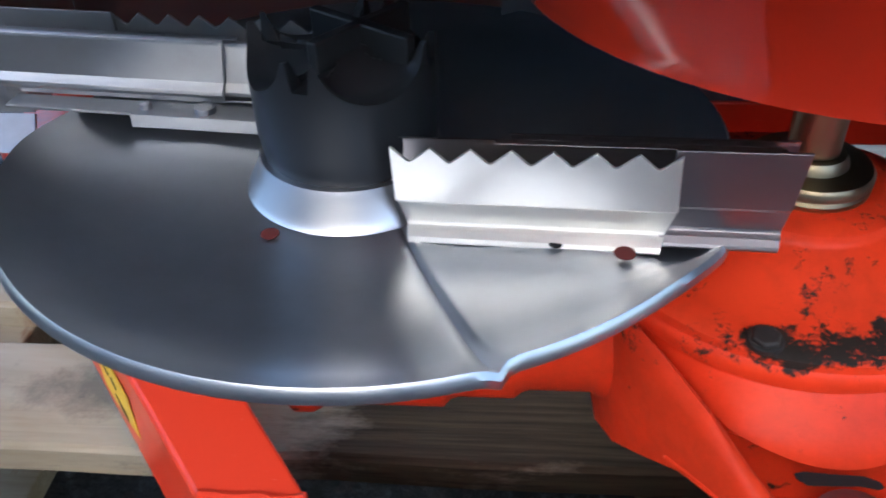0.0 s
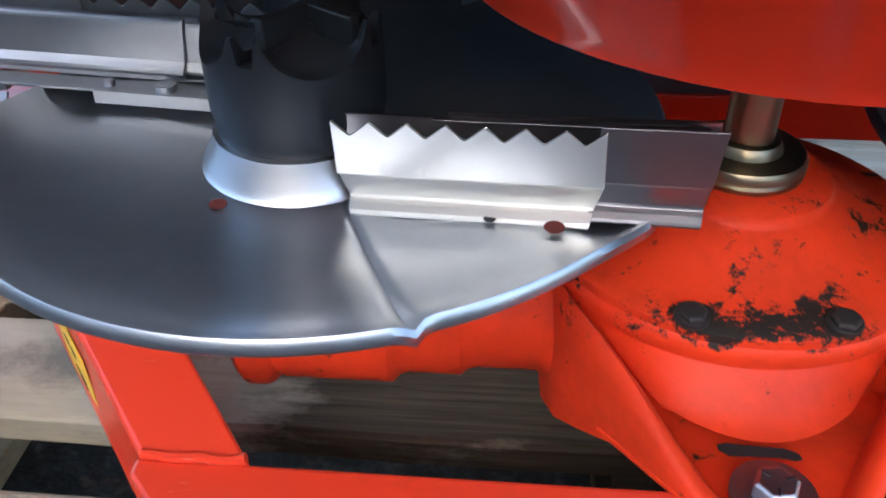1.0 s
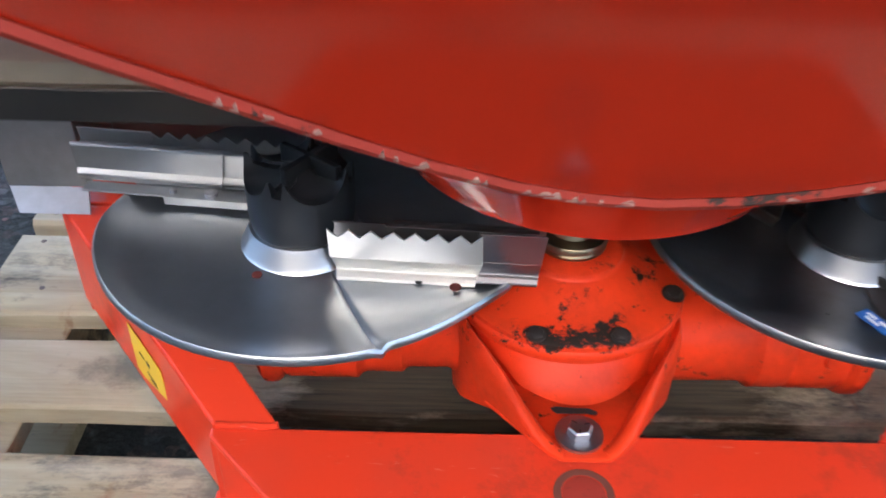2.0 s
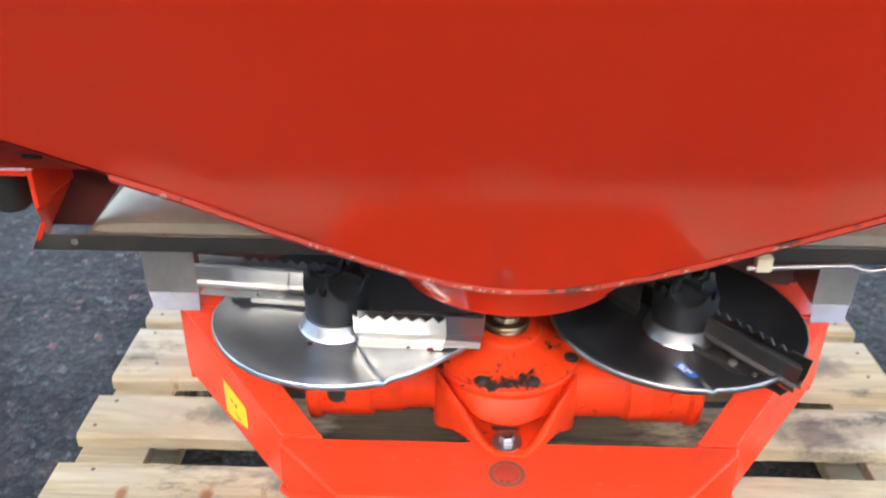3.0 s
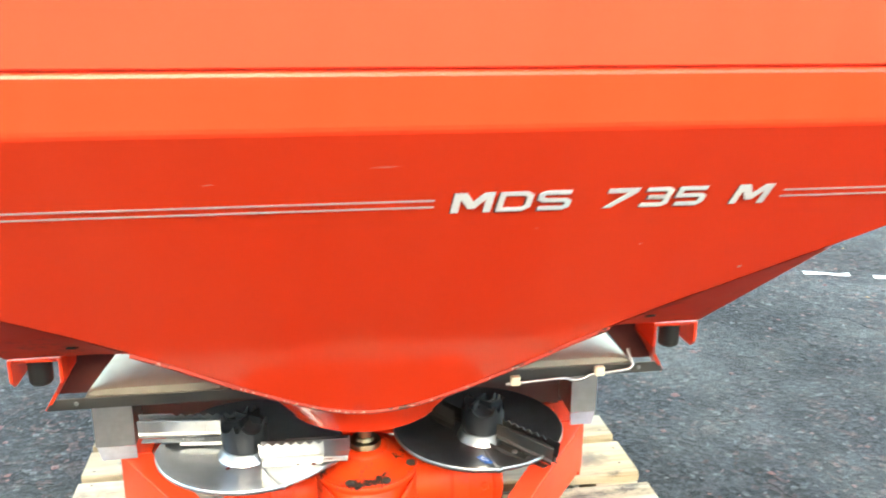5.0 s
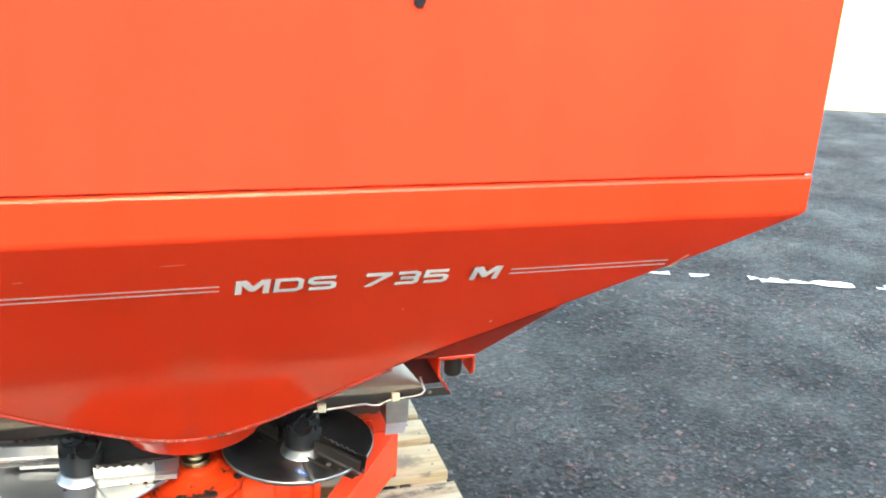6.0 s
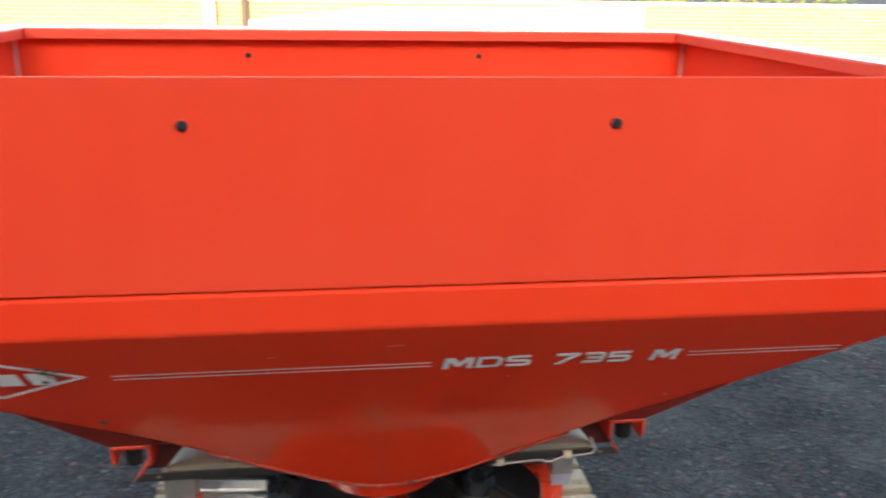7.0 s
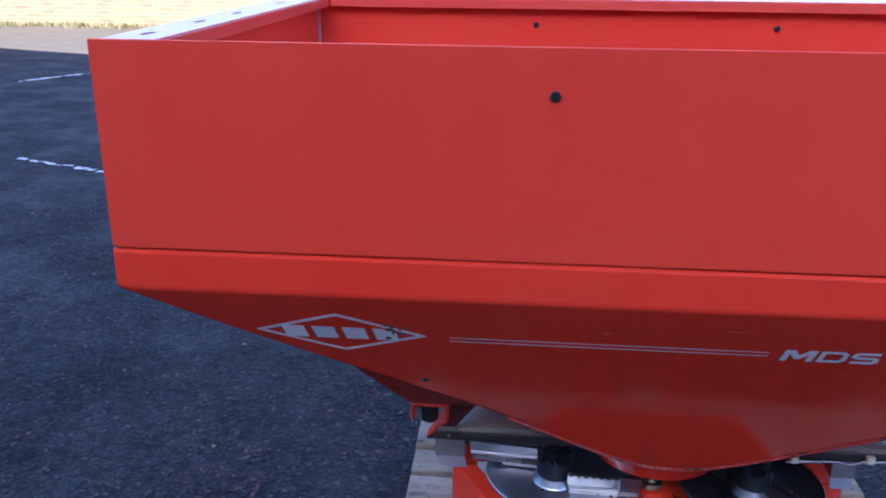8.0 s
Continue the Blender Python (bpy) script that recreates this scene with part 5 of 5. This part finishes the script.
# ---- brackets, covers and guards ----
for s in (-1, 1):
    def bx(x0, x1, *a):
        return boxed(min(s * x0, s * x1), max(s * x0, s * x1), *a)

    hb = sp("hook_bracket", bx(0.544, 0.478, 0.350, 0.452, 0.6465, 0.652), red_frame, "red folded steel bracket with rubber stop", bevel=0.0012)
    part("outer_flange", prism(bmesh.new(), [(s * 0.5495, 0.350, 0.6515), (s * 0.5495, 0.350, 0.616), (s * 0.5495, 0.362, 0.604), (s * 0.5495, 0.452, 0.604), (s * 0.5495, 0.452, 0.6515)], (-s * 0.005, 0, 0)), red_frame, hb, bevel=0.0012)
    leg = part("inner_leg", prism(bmesh.new(), [(s * 0.4775, 0.350, 0.652), (s * 0.4775, 0.350, 0.613), (s * 0.4775, 0.440, 0.613), (s * 0.4775, 0.440, 0.652)], (-s * 0.005, 0, 0)), red_frame, hb, bevel=0.0012)
    part("leg_foot", prism(bmesh.new(), [(s * 0.4775, 0.350, 0.6125), (s * 0.5005, 0.398, 0.575), (s * 0.5245, 0.4125, 0.535), (s * 0.5245, 0.440, 0.535), (s * 0.4775, 0.440, 0.6125)], (-s * 0.0045, 0, -0.0026)), red_frame, leg, bevel=0.001)
    # web plate darkened by colour: it stands in deep shade beside the leg
    part("bracket_web", prism(bmesh.new(), [(s * 0.4715, 0.428, 0.657), (s * 0.378, 0.428, 0.662), (s * 0.462, 0.428, 0.5560), (s * 0.508, 0.428, 0.5560), (s * 0.4715, 0.428, 0.6115)], (0, 0.004, 0)), shaded_red, hb, "red web plate with deep shade put into its colour")
    part("rubber_stop", lathe(bmesh.new(), [(0, 0.600), (0.014, 0.600), (0.0175, 0.604), (0.0185, 0.6462), (0, 0.6462)], 28, Matrix.Translation((s * 0.513, 0.380, 0))), black_rubber, hb, smooth=True)
    # base sheet under the hopper with its dark front lip
    sheet = sp("cover_sheet", bx(0.462, 0.10, 0.4105, 0.80, 0.5525, 0.5545), dull_sheet, "stainless cover sheet under the hopper")
    part("cover_lip", prism(bmesh.new(), [(s * 0.522, 0.4075, 0.536), (s * 0.10, 0.4075, 0.536), (s * 0.10, 0.4075, 0.5555), (s * 0.512, 0.4075, 0.5555)], (0, 0.003, 0)), dark_steel, sheet, bevel=0.0008)
    part("lip_rivet", lathe(bmesh.new(), [(0, 0.002), (0.003, 0.0015), (0.004, 0), (0, 0)], 12, Matrix.Translation((s * 0.475, 0.4073, 0.5465)) @ Matrix.Rotation(radians(90), 4, "X")), zinc, sheet)
    # rounded stainless outlet tub between sheet and hopper
    bm = bmesh.new()
    prev = None
    for x, k in ((0.461, 0.02), (0.458, 0.28), (0.452, 0.50), (0.443, 0.68), (0.430, 0.83), (0.412, 0.94), (0.39, 1.0), (0.25, 1.0)):
        row = [bm.verts.new((s * x, 0.490 - 0.076 * (0.93 + 0.07 * k) * math.cos(math.pi * j / 14), 0.5550 + 0.023 * k * math.sin(math.pi * j / 14) ** 0.5)) for j in range(15)]
        if prev:
            for j in range(14):
                bm.faces.new((prev[j], prev[j + 1], row[j + 1], row[j]))
        prev = row
    sp("outlet_tub", bm, tub_sheet, "rounded stainless outlet tub", smooth=True)
    sp("upright", bx(0.435, 0.395, 0.70, 0.705, 0.5548, 0.70), red_frame, bevel=0.001)
    # guard behind the disc: outer panel, return, back plate and rear panel
    edge_x = 0.532 if s < 0 else 0.512
    gp = sp("guard_panel", bx(edge_x, 0.455, 0.703, 0.7055, 0.303, 0.552), grey_steel, "grey stainless guard panel behind the disc", bevel=0.0008)
    part("guard_flange", prism(bmesh.new(), [(s * (edge_x - 0.002), 0.7025, 0.303), (s * 0.455, 0.7025, 0.303), (s * 0.449, 0.680, 0.287), (s * (edge_x - 0.016), 0.680, 0.287)], (0, 0.002, -0.0015)), grey_steel, gp)
    part("guard_return", bx(0.457, 0.455, 0.7056, 0.789, 0.303, 0.552), grey_steel, gp)
    # back plate in dark steel: the recess's shade is put into its colour
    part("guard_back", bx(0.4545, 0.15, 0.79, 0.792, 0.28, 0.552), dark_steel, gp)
    part("guard_rear", bx(0.345, 0.16, 0.765, 0.768, 0.45, 0.552), grey_steel, gp)
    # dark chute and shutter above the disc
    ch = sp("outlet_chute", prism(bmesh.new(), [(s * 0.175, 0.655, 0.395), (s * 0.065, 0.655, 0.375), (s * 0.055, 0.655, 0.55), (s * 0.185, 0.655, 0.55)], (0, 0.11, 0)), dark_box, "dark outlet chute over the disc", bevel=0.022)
    part("shutter_plate", bx(0.30, 0.03, 0.63, 0.80, 0.500, 0.503), dark_steel, ch)
    part("brush", bx(0.29, 0.16, 0.60, 0.606, 0.455, 0.5), black_rubber, ch)
# added dark plate in place of the unlit interior behind the gearbox
sp("centre_dark_plate", boxed(-0.159, 0.159, 0.76, 0.765, 0.28, 0.551), dark_box, "added plate standing in for the dark interior behind the gearbox")

# hooked setting rod with its nylon clips, on the cover's front
rod_pts = [(0.232, 0.400, 0.5335), (0.31, 0.400, 0.5375), (0.338, 0.400, 0.5385), (0.349, 0.400, 0.534), (0.360, 0.400, 0.5325), (0.371, 0.400, 0.535), (0.384, 0.400, 0.541), (0.44, 0.400, 0.5455), (0.455, 0.400, 0.548), (0.462, 0.402, 0.555), (0.459, 0.408, 0.564), (0.455, 0.416, 0.580)]
bm = bmesh.new()
tube(bm, rod_pts, 0.0028, 10)
rod = sp("setting_rod", bm, zinc, "thin bright steel rod held by cream clips", smooth=True)
for x, z in ((0.248, 0.5365), (0.400, 0.5445)):
    part("clip", boxed(x - 0.0085, x + 0.0085, 0.396, 0.4072, z - 0.006, z + 0.011), cream_clip, rod, bevel=0.002)

# ---- bricks of the sunlit wall, last ----
BW, BH, J = 0.215, 0.065, 0.010
brick_bm = boxed(0, BW, 0, 0.05, 0, BH)
brick_me = bpy.data.meshes.new("brick")
brick_bm.to_mesh(brick_me)
brick_bm.free()
brick_me.materials.append(brick_mat)
verts, faces, singles = [], [], 0
for row in range(16):
    for k in range(190):
        x = -22 + k * (BW + J) + (row % 2) * (BW + J) / 2
        z = row * (BH + J) + 0.003
        if z + BH > WALL_H:
            continue
        if -8.6 < x < -3.4 and singles < 300:
            b = new("brick", brick_me)
            b.parent, b.location = wall, (x, WALL_Y, z)
            singles += 1
            continue
        n = len(verts)
        verts += [(x + a, WALL_Y + c, z + e) for e in (0, BH) for a, c in ((0, 0), (BW, 0), (BW, 0.05), (0, 0.05))]
        faces += [tuple(n + i for i in q) for q in ((0, 3, 2, 1), (4, 5, 6, 7), (0, 1, 5, 4), (1, 2, 6, 5), (2, 3, 7, 6), (3, 0, 4, 7))]
me = bpy.data.meshes.new("brickwork")
me.from_pydata(verts, [], faces)
me.materials.append(brick_mat)
bw = tagged(new("brickwork", me), "", "", kind="stuff")
bw.parent = wall

# small pieces of a sub-part hang on the part itself, so that nothing lies deeper than thing, part, sub-part
for ob in list(scene.objects):
    up = ob.parent
    if up and up.parent and up.parent.parent and not up.parent.parent.parent:
        ob.matrix_parent_inverse = up.matrix_parent_inverse @ up.matrix_basis @ ob.matrix_parent_inverse
        ob.parent = up.parent
